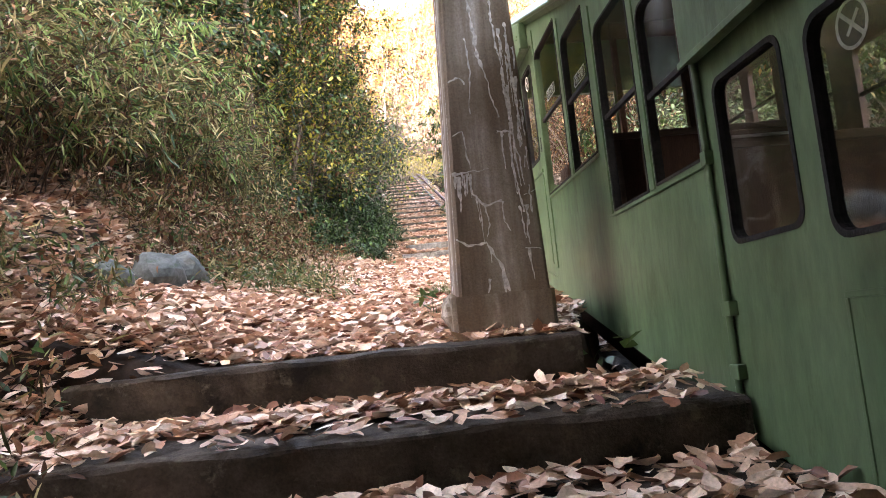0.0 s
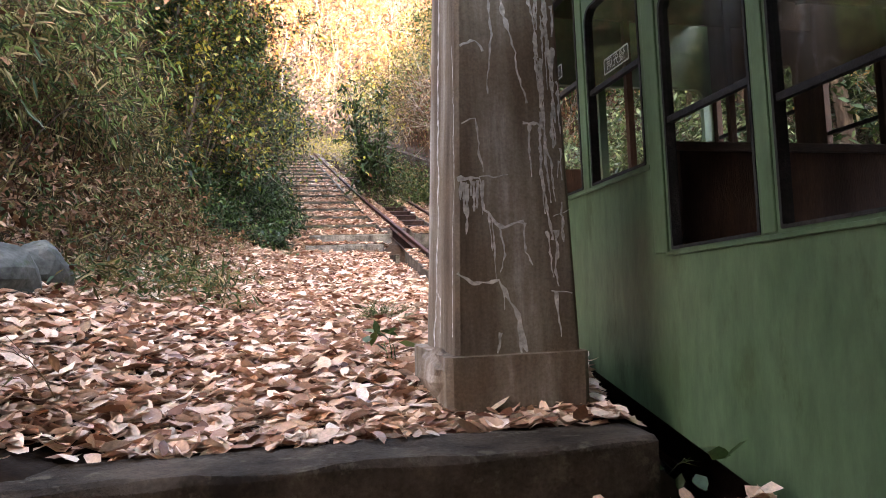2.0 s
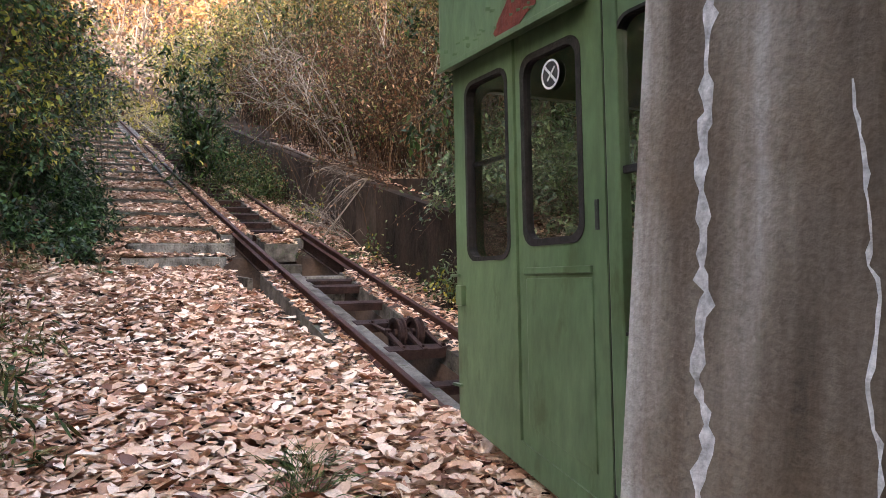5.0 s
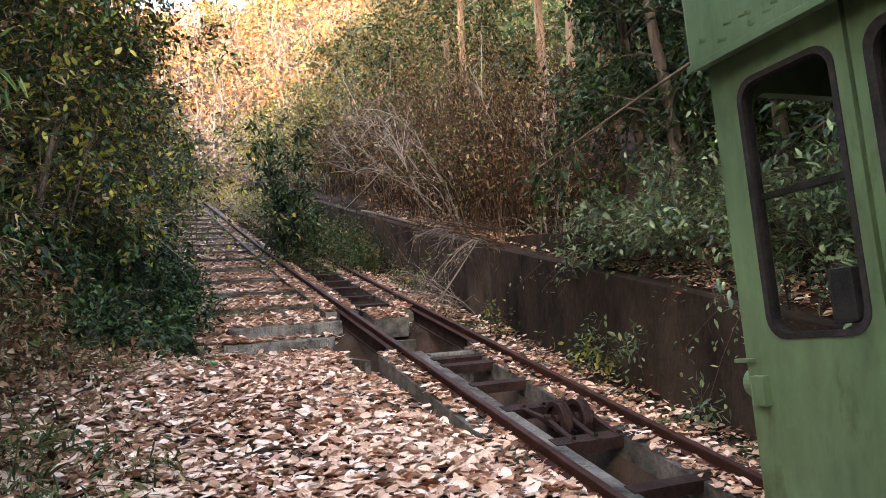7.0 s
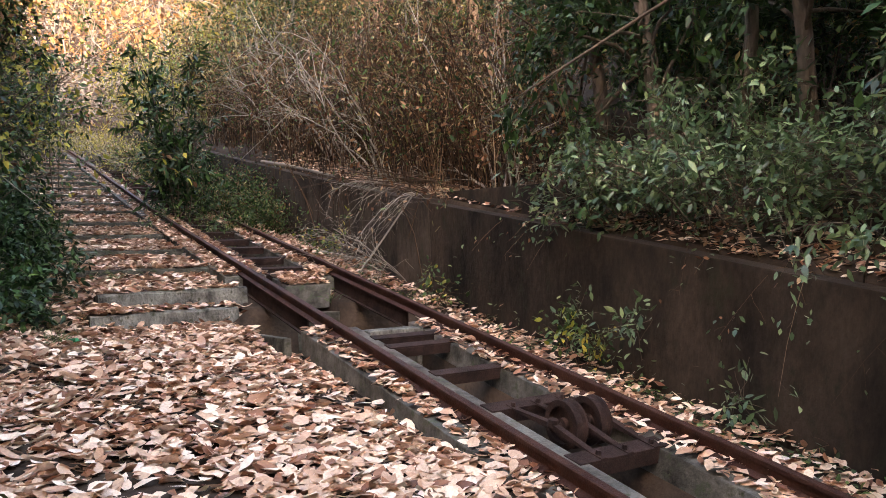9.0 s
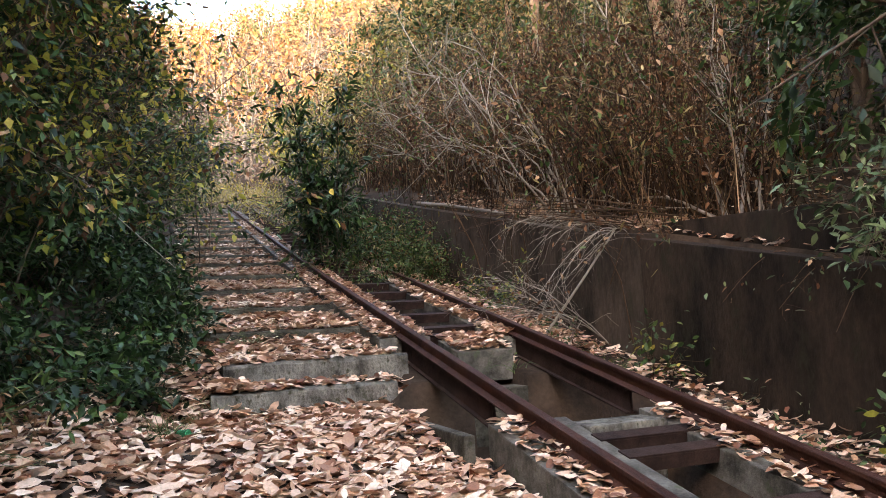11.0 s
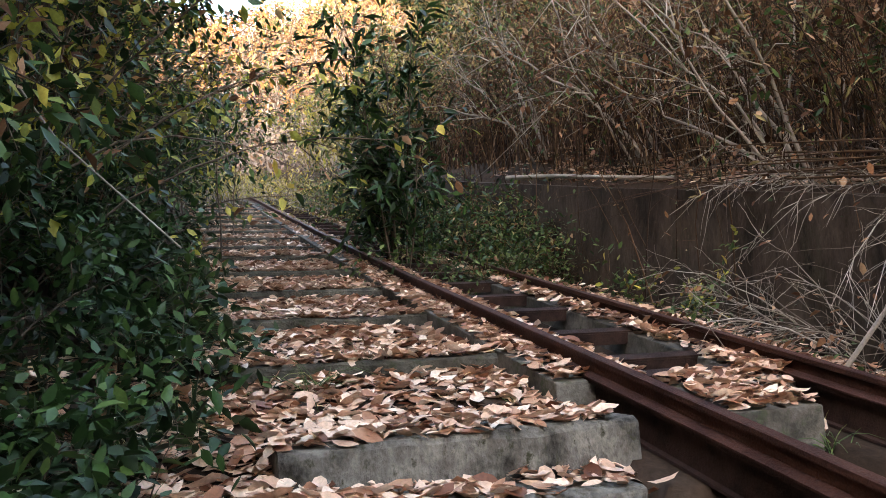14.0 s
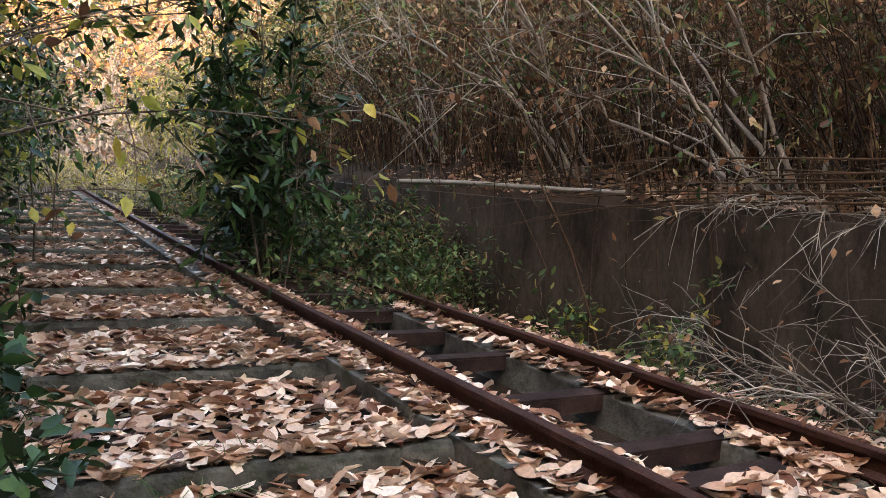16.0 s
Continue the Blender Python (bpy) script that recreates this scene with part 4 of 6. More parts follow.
def crack(side, way, w0, w1, jitter=0.02, down=0):
    """A lime-filled crack along way (pairs of place across and height), wandering, with drips below it."""
    fine = []
    for (qa, za), (qb, zb) in zip(way, way[1:]):
        n = max(3, int(math.hypot((qb - qa) * 0.6, zb - za) / 0.022))
        fine += [(qa + (qb - qa) * i / n, za + (zb - za) * i / n) for i in range(n)]
    fine.append(way[-1])
    off = np.cumsum(rng.normal(0, jitter, (len(fine), 2)), axis=0) * 0.4
    off -= np.linspace(0, 1, len(fine))[:, None] * off[-1]
    v = []
    pts = [(min(max(q + o[0], 0.01), 0.99), z + o[1] * 0.5) for (q, z), o in zip(fine, off)]
    for i, (q, z) in enumerate(pts):
        w = 1.5 * (w0 + (w1 - w0) * i / len(pts)) * rng.choice([0.4, 0.7, 1.0, 1.5])
        j0, j1 = max(i - 1, 0), min(i + 1, len(pts) - 1)
        dq, dz = (pts[j1][0] - pts[j0][0]) * 0.6, pts[j1][1] - pts[j0][1]
        l = math.hypot(dq, dz) + 1e-6
        for sg in (-0.5, 0.5):
            v.append(face_xy(side, q - sg * w * dz / l / 0.6, z + sg * w * dq / l))
    mesh_object("lime_streak", v, [(2 * i, 2 * i + 1, 2 * i + 3, 2 * i + 2) for i in range(len(pts) - 1)], M["chalk"], pillar)
    for k in range(down):
        q, z = pts[rng.integers(1, len(pts) - 1)]
        crack(side, [(q, z), (q + rng.normal(0, 0.015), z - rng.uniform(0.06, 0.3))], rng.uniform(0.006, 0.016), 0.003, 0.008)


CRACKS = [
    (((0.42, 4.6), (0.40, 3.55), (0.52, 3.15), (0.60, 2.95), (0.66, 2.72)), 0.034, 0.008, 0),
    (((0.30, 3.3), (0.34, 3.0), (0.30, 2.76)), 0.008, 0.005, 0),
    (((0.04, 2.99), (0.20, 3.02), (0.26, 2.97)), 0.008, 0.006, 0),
    (((0.05, 2.62), (0.18, 2.64), (0.22, 2.52), (0.24, 2.38)), 0.007, 0.006, 0),
    (((0.02, 2.345), (0.22, 2.36), (0.24, 2.20), (0.36, 2.12), (0.58, 2.14)), 0.014, 0.010, 4),
    (((0.22, 2.36), (0.46, 2.37)), 0.004, 0.002, 0),
    (((0.36, 2.12), (0.38, 1.98), (0.36, 1.90)), 0.009, 0.004, 0),
    (((0.58, 2.14), (0.60, 2.0), (0.64, 1.93)), 0.009, 0.004, 0),
    (((0.02, 1.90), (0.18, 1.84), (0.38, 1.86), (0.44, 1.76), (0.50, 1.68), (0.56, 1.52)), 0.006, 0.016, 3),
    (((0.33, 1.62), (0.32, 1.52)), 0.014, 0.006, 0),
    (((0.72, 3.6), (0.80, 2.9), (0.78, 2.4), (0.82, 2.05)), 0.012, 0.008, 6),
    (((0.90, 3.4), (0.93, 2.8), (0.88, 2.5)), 0.016, 0.01, 7),
    (((0.62, 2.62), (0.80, 2.60), (0.86, 2.30)), 0.010, 0.006, 3),
    (((0.78, 1.80), (0.96, 1.79)), 0.006, 0.003, 2),
    (((0.84, 2.17), (0.99, 2.20)), 0.005, 0.003, 0),
]
for way, w0, w1, n in CRACKS:
    crack("front", way, w0, w1, 0.02, n)
for k in range(7):
    q, z = rng.uniform(0.04, 0.26), 2.345 + rng.uniform(-0.03, 0.0)
    crack("front", [(q, z), (q + rng.normal(0, 0.01), z - rng.uniform(0.05, 0.26))], rng.uniform(0.006, 0.02), 0.003, 0.006)
for k in range(16):
    q, z = rng.uniform(0.78, 0.96), rng.uniform(2.0, 3.4)
    crack("front", [(q, z), (q + rng.normal(0, 0.02), z - rng.uniform(0.08, 0.3))], rng.uniform(0.006, 0.02), 0.004, 0.02)
crack("side", [(0.30, 4.6), (0.36, 3.0), (0.42, 2.3), (0.40, 1.8), (0.30, 1.52)], 0.022, 0.016, 0.025, 3)
crack("side", [(0.88, 3.0), (0.86, 2.2), (0.9, 1.6)], 0.006, 0.004, 0.02)
crack("side", [(0.40, 1.80), (0.52, 1.77), (0.50, 1.60)], 0.008, 0.008, 0.02)
# rough patch where the plinth's corner has broken away, and a streak down it
bm = bmesh.new()
bmesh.ops.create_icosphere(bm, subdivisions=3, radius=1)
for q in bm.verts:
    w = 1 + 0.3 * noise.noise(q.co * 2.1) + 0.12 * noise.noise(q.co * 6)
    q.co = Vector((0.50 + q.co.x * 0.075 * w, 5.62 + q.co.y * 0.26 * w, 1.42 + q.co.z * 0.115 * w))
part("broken_edge", bm, M["pillar_concrete"], pillar, "crumbled mortar along the plinth's edge")

# ---- fallen leaves ----


def lie_z(x, y):
    """The height of whatever a fallen leaf lies on."""
    x, y = np.asarray(x, float), np.asarray(y, float)
    z = ground_z(x, y)
    for x0, x1, y0, y1, top in ((-2.3, 1.14, 4.62, 5.0, 1.24), (-2.3, 1.62, 3.62, 4.61, 0.95), (-2.3, 1.62, 2.35, 3.61, 0.70), (0.50, 2.08, 17.28, 17.65, 2.575), (0.62, 2.2, 17.66, 18.25, 2.80)):
        z = np.where((x > x0) & (x < x1) & (y > y0) & (y < y1), np.maximum(z, top), z)
    for y0 in STEP_Y:
        z = np.where((x > 0.55) & (x < 2.2) & (y > y0) & (y < y0 + 0.28), np.maximum(z, rail_z(y0) - 0.16), z)
    z = np.where((x > 2.79) & (x < 3.38) & (y > 17.63) & (y < 18.20), rail_z(y) - 0.16, z)
    beam = ((x > 2.19) & (x < 2.78) | (x > 3.39) & (x < 4.0)) & ((y < 15.54) | (y > np.where(x > 3, 18.05, 18.28)))
    return np.where(beam, rail_z(y) - 0.14, z)


def litter_field(n, region, size=(0.09, 0.17), lift=0.045):
    x0, x1, y0, y1 = region
    p = np.stack([rng.uniform(x0, x1, n), rng.uniform(y0, y1, n)], -1)
    keep = noise_mask(p) > rng.uniform(-1.25, -0.05, n)
    p = p[keep]
    n = len(p)
    z = lie_z(p[:, 0], p[:, 1]) + rng.uniform(0.008, lift, n)
    a = rng.uniform(0, 2 * math.pi, n)
    way = np.stack([np.cos(a), np.sin(a), rng.normal(0, 0.25, n)], -1)
    up = np.stack([rng.normal(0, 0.35, n), rng.normal(0, 0.35, n), np.ones(n)], -1)
    L = rng.uniform(*size, n)
    pos = np.column_stack([p, z]) - way * L[:, None] * 0.5
    return fallen_leaf_arrays(pos, way, up, L, L * rng.uniform(0.36, 0.55, n), rng.uniform(-0.10, 0.16, n), rng.uniform(-0.12, 0.32, n))


def noise_mask(p):
    return np.sin(p[:, 0] * 2.3 + 1) * np.sin(p[:, 1] * 1.9) * 0.5 + np.sin(p[:, 0] * 5.1 + p[:, 1] * 3.7) * 0.3


v, f = joined([litter_field(31000, (-2.6, 2.16, 5.02, 17.25)), litter_field(900, (-2.3, 1.1, 4.95, 6.0)), litter_field(4200, (-2.4, 2.1, 5.4, 9.5), (0.11, 0.19), 0.06), litter_field(700, (-3.4, -1.4, 3.0, 5.2), lift=0.1), litter_field(1500, (-2.3, 1.6, 4.08, 4.6), lift=0.07), litter_field(260, (-2.2, 1.55, 3.64, 4.2)),
               litter_field(1100, (-2.2, 1.6, 2.6, 3.60), lift=0.06), litter_field(9000, (-5.6, -2.0, 4.6, 12.0)), litter_field(2500, (-4.8, -2.0, 12.0, 16.0)), litter_field(8200, (0.1, 2.2, 17.3, 26.0)), litter_field(200, (0.3, 0.8, 17.0, 17.75), lift=0.1), litter_field(500, (-0.5, 0.6, 17.2, 20.0), lift=0.08), litter_field(2600, (0.3, 2.2, 26, 40.0)),
               litter_field(800, (2.21, 2.42, 8.0, 15.5), (0.08, 0.14)), litter_field(2200, (2.21, 2.76, 18.3, 24.0), (0.08, 0.15)), litter_field(1500, (2.24, 2.75, 24, 36.0), (0.08, 0.15)), litter_field(2000, (3.40, 3.99, 8.0, 15.5), (0.07, 0.14), 0.06), litter_field(5000, (3.40, 4.6, 18.06, 25.0), (0.07, 0.15), 0.07), litter_field(260, (2.79, 3.4, 17.64, 18.2), (0.07, 0.15), 0.08), *[litter_field(90, (0.5, 2.15, q - 0.22, q - 0.01), (0.09, 0.16), 0.07) for q in STEP_Y[:8] + [17.27, 17.65]], litter_field(1500, (3.38, 3.99, 25, 36.0), (0.07, 0.14)),
               litter_field(5600, (3.95, 4.68, 8.0, 36.0), (0.06, 0.13), 0.14), litter_field(1300, (2.8, 3.34, 8.0, 30.0), (0.07, 0.14), 0.05), litter_field(2500, (4.9, 7.5, 8.0, 26.0), (0.07, 0.13)), litter_field(2600, (4.88, 5.5, 8.0, 24.0), (0.06, 0.12), 0.06),
               litter_field(900, (-4.5, -1.2, 2.4, 5.3), lift=0.06), litter_field(300, (1.42, 2.2, 5.4, 9.0)), litter_field(300, (3.4, 4.0, 18.1, 18.6), (0.07, 0.14), 0.06)])
litter = tagged(quick_mesh("leaf_litter", v, f, M["litter"], smooth=True), "carpet of dry tan and brown fallen leaves", "fallen leaves", kind="stuff")
M["litter_one"] = leaf_material("litter_one", [(0.0, (0.12, 0.04, 0.019)), (0.12, (0.29, 0.12, 0.06)), (0.32, (0.52, 0.30, 0.185)), (0.66, (0.70, 0.47, 0.325)), (1.0, (0.88, 0.70, 0.54))], 0.55, 0.1, by_island=False)
shapes = []
for k in range(10):
    v, f = fallen_leaf_arrays(np.zeros((1, 3)), np.array([[1.0, 0, 0.05]]), np.array([[0, rng.normal(0, 0.2), 1.0]]), 0.15, rng.uniform(0.06, 0.085), rng.uniform(-0.08, 0.16), rng.uniform(-0.1, 0.3))
    me = bpy.data.meshes.new("leaf")
    me.from_pydata(v.tolist(), [], f.tolist())
    me.shade_smooth()
    me.materials.append(M["litter_one"])
    shapes.append(me)
for k in range(290):
    x, y = rng.uniform(-1.0, 2.1), rng.uniform(9.0, 17.1)
    if k % 5 == 0:
        x, y = rng.uniform(-1.4, 1.1), rng.uniform(5.1, 7.5)
    o = new("leaf", shapes[k % 10])
    o.parent = litter
    o.matrix_world = pose(x, y, float(lie_z(x, y)) + rng.uniform(0.03, 0.06), rng.normal(0, 14), rng.normal(0, 14), rng.uniform(0, 360)) @ Matrix.Scale(rng.uniform(0.8, 1.3), 4)

# ---- plants ----


def stem_lines(n, base, spread, height, lean=(0, 0), fan=0.35, droop=0.25, k=7, wob=0.05):
    """Stems that rise from round a base, fan out and bend over."""
    b = np.zeros((n, 3))
    b[:, :2] = np.array(base) + rng.normal(0, 1, (n, 2)) * np.array(spread)
    b[:, 2] = ground_z(b[:, 0], b[:, 1]) - 0.05
    h = rng.uniform(0.55, 1.1, n)[:, None] * height
    d = np.column_stack([rng.normal(lean[0], fan, n), rng.normal(lean[1], fan, n), np.ones(n)])
    d = unit(d)
    s = np.linspace(0, 1, k)[None, :, None]
    out = unit(d * np.array([1, 1, 0]) + 1e-6)
    p = b[:, None] + d[:, None] * h[:, None] * s + (out[:, None] * 0.5 - np.array([0, 0, 1.0])) * (droop * rng.uniform(0.3, 1.6, n)[:, None, None]) * h[:, None] * s ** 2.2
    p += np.cumsum(rng.normal(0, wob, (n, k, 3)), axis=1) * s * h[:, None] * 0.3
    return p


def side_twigs(lines, per, length, from_s=0.3, k=4, fan=0.9):
    """Twigs that leave the stems along their length."""
    n, kk, _ = lines.shape
    i = rng.integers(0, n, n * per)
    s = rng.uniform(from_s, 1, n * per) * (kk - 1.001)
    a = s.astype(int)
    fr = (s - a)[:, None]
    p0 = lines[i, a] * (1 - fr) + lines[i, a + 1] * fr
    d = unit(unit(lines[i, a + 1] - lines[i, a]) + rng.normal(0, fan, (len(i), 3)))
    L = rng.uniform(0.4, 1.1, len(i))[:, None, None] * length
    t = np.linspace(0, 1, k)[None, :, None]
    bend = np.cumsum(rng.normal(0, 0.07, (len(i), k, 3)), axis=1) * t * L
    return p0[:, None] + d[:, None] * L * t - np.array([0, 0, 0.18]) * L * t ** 2 + bend


def walkway(p):
    """Whether points hang in the open way over the path and the lower stair."""
    x, y, z = p[..., 0], p[..., 1], p[..., 2]
    low = np.interp(y, [0, 14, 17, 19], [-1.5, -1.4, -0.6, 0.25])
    return (x > low) & (x < 1.95) & (y < 19.0) & (z > path_z(y) + 0.62) & (z < path_z(y) + 4.5)


def on_twigs(lines, n, from_s=0.2):
    m, kk, _ = lines.shape
    i = rng.integers(0, m, n)
    s = rng.uniform(from_s, 1, n) * (kk - 1.001)
    a = s.astype(int)
    fr = (s - a)[:, None]
    return lines[i, a] * (1 - fr) + lines[i, a + 1] * fr, unit(lines[i, a + 1] - lines[i, a])


def plant(name, label, category, group, base, spread, stems, height, twigs, twig_len, leaves, leaf_len, ratio, stem_mat, leaf_mat, lean=(0, 0), fan=0.35, droop=0.25,
          r=0.008, leaf_fan=0.8, hang=0.25, simple=False, jitter=0.06, from_s=0.3, more=None, per_stem=1, twig_mat=None):
    thing = tagged(new(name), label, category, group)
    lines = stem_lines(stems, base, spread, height, lean, fan, droop)
    lines = lines[~walkway(lines).any(1)]
    v, f = tube_arrays(lines, rng.uniform(0.6, 1.3, len(lines)) * r, r * 0.3, 4)
    tagged(quick_mesh("stem_tangle", v, f, stem_mat, thing), kind="stuff")
    tw = lines
    if twigs:
        tw = side_twigs(lines, twigs, twig_len, from_s)
        tw = tw[~walkway(tw).any(1)]
        v, f = tube_arrays(tw, r * 0.4, r * 0.15, 3)
        tagged(quick_mesh("twig_tangle", v, f, twig_mat or stem_mat, thing), kind="stuff")
    for n, L, q, mat in [(leaves, leaf_len, ratio, leaf_mat)] + (more or []):
        if not n:
            continue
        p, d = on_twigs(tw, n, 0.25 if twigs else from_s)
        p = p + rng.normal(0, jitter, p.shape)
        clear = ~walkway(p)
        p, d = p[clear], d[clear]
        n = len(p)
        way = unit(d + rng.normal(0, leaf_fan, p.shape) - np.array([0, 0, hang]))
        ln = rng.uniform(0.6, 1.2, n) * L
        up = np.array([0, 0, 1.0]) + rng.normal(0, 0.45, p.shape)
        v, f = (small_leaf_arrays(p, way, up, ln, ln * q) if simple else leaf_arrays(p, way, up, ln, ln * q, rng.uniform(0, 0.15, n)))
        tagged(quick_mesh("foliage", v, f, mat, thing), kind="stuff")
    return thing


# left bank: dry bamboo grass, brown undergrowth, evergreens
for y, x, h in ((7.4, -4.6, 2.6), (8.4, -4.2, 2.8), (9.8, -3.8, 2.8), (11.2, -3.4, 3.0), (12.8, -3.2, 3.0), (14.4, -3.3, 3.2), (9.2, -5.6, 3.4), (11.5, -5.2, 3.6), (14.0, -4.8, 3.8)):
    plant("bamboo_thicket", "thicket of tan dry bamboo canes with narrow green leaves", "bamboo", "bank bamboo", (x, y), (0.55, 0.6), 110, h, 5, 0.55, 2600, 0.17, 0.13, M["dry_cane"], M["bamboo_leaf"],
          lean=(0.22, -0.05), fan=0.28, droop=0.4, r=0.008, hang=0.5, jitter=0.05, more=[(1500, 0.16, 0.14, M["green_leaf"]), (700, 0.09, 0.5, M["brown_leaf"])])
for x, y, h in ((-4.0, 8.0, 3.0), (-3.5, 10.4, 3.4), (-3.9, 9.2, 3.4), (-3.4, 12.4, 3.4), (-3.2, 11.6, 3.0)):
    plant("bamboo_spray", "arching bamboo canes with drooping bright green leaves", "bamboo", "bamboo sprays", (x, y), (0.25, 0.3), 16, h, 7, 0.5, 420, 0.21, 0.12, M["dry_cane"], M["bright_bamboo"],
          lean=(0.36, 0.02), fan=0.16, droop=0.3, r=0.008, hang=1.0, leaf_fan=0.5, jitter=0.03)
for y, x in ((9.4, -2.5), (11.0, -2.4), (12.5, -2.2), (14.5, -1.8), (13.4, -2.7), (15.6, -2.4), (11.8, -3.0), (16.4, -1.9), (4.2, -2.6), (3.1, -2.4)):
    plant("undergrowth", "low brown undergrowth with dead leaves on the bank", "undergrowth", "bank undergrowth", (x, y), (0.4, 0.8), 160, 0.7, 4, 0.22, 1300, 0.09, 0.45, M["dry_cane"], M["brown_leaf"],
          lean=(0.25, 0), fan=0.6, droop=0.4, r=0.004, more=[(500, 0.10, 0.3, M["green_leaf"]), (900, 0.13, 0.12, M["bamboo_leaf"])])
plant("evergreen_bush", "dense dark green evergreen bush beside the stair", "bush", "evergreen bushes", (-1.4, 19.3), (0.4, 0.45), 60, 1.35, 9, 0.35, 6000, 0.095, 0.42, M["bark"], M["evergreen"], fan=0.55, droop=0.2, r=0.009)
plant("evergreen_bush", "dense dark green evergreen bush beside the stair", "bush", "evergreen bushes", (-2.6, 18.3), (0.45, 0.45), 50, 1.3, 9, 0.35, 4800, 0.095, 0.42, M["bark"], M["evergreen"], fan=0.55, droop=0.2, r=0.009)
plant("evergreen_bush", "dark green bush hanging over the stair edge", "bush", "evergreen bushes", (-0.5, 20.8), (0.3, 0.5), 50, 1.2, 9, 0.3, 6000, 0.09, 0.45, M["bark"], M["evergreen"], fan=0.5, droop=0.25, r=0.007)
plant("evergreen_bush", "dark green glossy bush at the foot of the stair", "bush", "evergreen bushes", (-0.95, 16.7), (0.25, 0.4), 44, 0.85, 8, 0.3, 3200, 0.10, 0.42, M["bark"], M["evergreen"], fan=0.55, droop=0.25, r=0.007, more=[(250, 0.1, 0.42, M["green_leaf"])])
plant("evergreen_bush", "dark green glossy bush at the foot of the bank", "bush", "evergreen bushes", (-2.0, 17.6), (0.4, 0.5), 50, 1.15, 8, 0.35, 4200, 0.10, 0.42, M["bark"], M["evergreen"], fan=0.55, droop=0.25, r=0.008)
plant("branching_shrub", "open branching shrub with scattered yellow-green leaves", "shrub", "yellowing shrubs", (-1.9, 17.9), (0.3, 0.4), 26, 3.6, 9, 0.7, 420, 0.13, 0.5, M["bark"], M["yellow_leaf"], lean=(0.16, -0.04), fan=0.25, droop=0.3, r=0.012, hang=0.4, more=[(500, 0.11, 0.45, M["evergreen"])])
for x, y in ((-0.9, 19.8), (-1.1, 21.6)):
    plant("branching_shrub", "open branching shrub with bright yellow-green leaves leaning over the stair", "shrub", "yellowing shrubs", (x, y), (0.25, 0.35), 16, 4.0, 8, 0.8, 330, 0.11, 0.52, M["bark"], M["yellow_leaf"], lean=(0.16, -0.12), fan=0.26, droop=0.3, r=0.012, hang=0.4, more=[(260, 0.11, 0.45, M["evergreen"]), (160, 0.1, 0.5, M["brown_leaf"])])
plant("ivy_patch", "low dark green ivy spreading by the stair", "ivy", "", (-0.6, 17.6), (0.3, 0.5), 90, 0.4, 6, 0.2, 3500, 0.075, 0.7, M["bark"], M["evergreen"], fan=0.9, droop=0.6, r=0.004)
plant("ivy_patch", "low dark green ivy spreading by the stair", "ivy", "", (-0.05, 19.6), (0.2, 0.8), 80, 0.4, 6, 0.2, 2600, 0.075, 0.7, M["bark"], M["evergreen"], fan=0.9, droop=0.6, r=0.004)
for x, y, h in ((-1.5, 21.2, 4.2), (-1.2, 23.2, 4.2), (-2.3, 19.4, 4.4)):
    plant("yellowing_shrub", "tall shrub with yellow-green autumn leaves leaning over the stair", "shrub", "yellowing shrubs", (x, y), (0.4, 0.5), 34, h, 9, 0.7, 650, 0.12, 0.5, M["bark"], M["yellow_leaf"],
          lean=(0.14, -0.06), fan=0.26, droop=0.3, r=0.014, hang=0.4, more=[(1300, 0.11, 0.45, M["evergreen"]), (400, 0.11, 0.5, M["green_leaf"]), (200, 0.1, 0.5, M["autumn_leaf"])])
for x, y, h in ((-1.0, 25.5, 3.8), (-0.9, 29, 3.6), (-1.2, 33, 4.0), (-0.8, 38, 3.6), (-1.5, 43, 4), (-2.8, 23, 4.5), (-3.0, 27, 5), (-3, 32, 5)):
    plant("bank_shrub", "dense mixed green shrub on the bank beside the stair", "shrub", "bank shrubs", (x, y), (0.7, 0.9), 60, h, 10, 0.6, 3600, 0.13, 0.42, M["bark"], M["evergreen"], lean=(0.1, -0.05), fan=0.35, droop=0.3, r=0.012, simple=True,
          more=[(1200, 0.13, 0.45, M["green_leaf"]), (500, 0.12, 0.5, M["yellow_leaf"])])


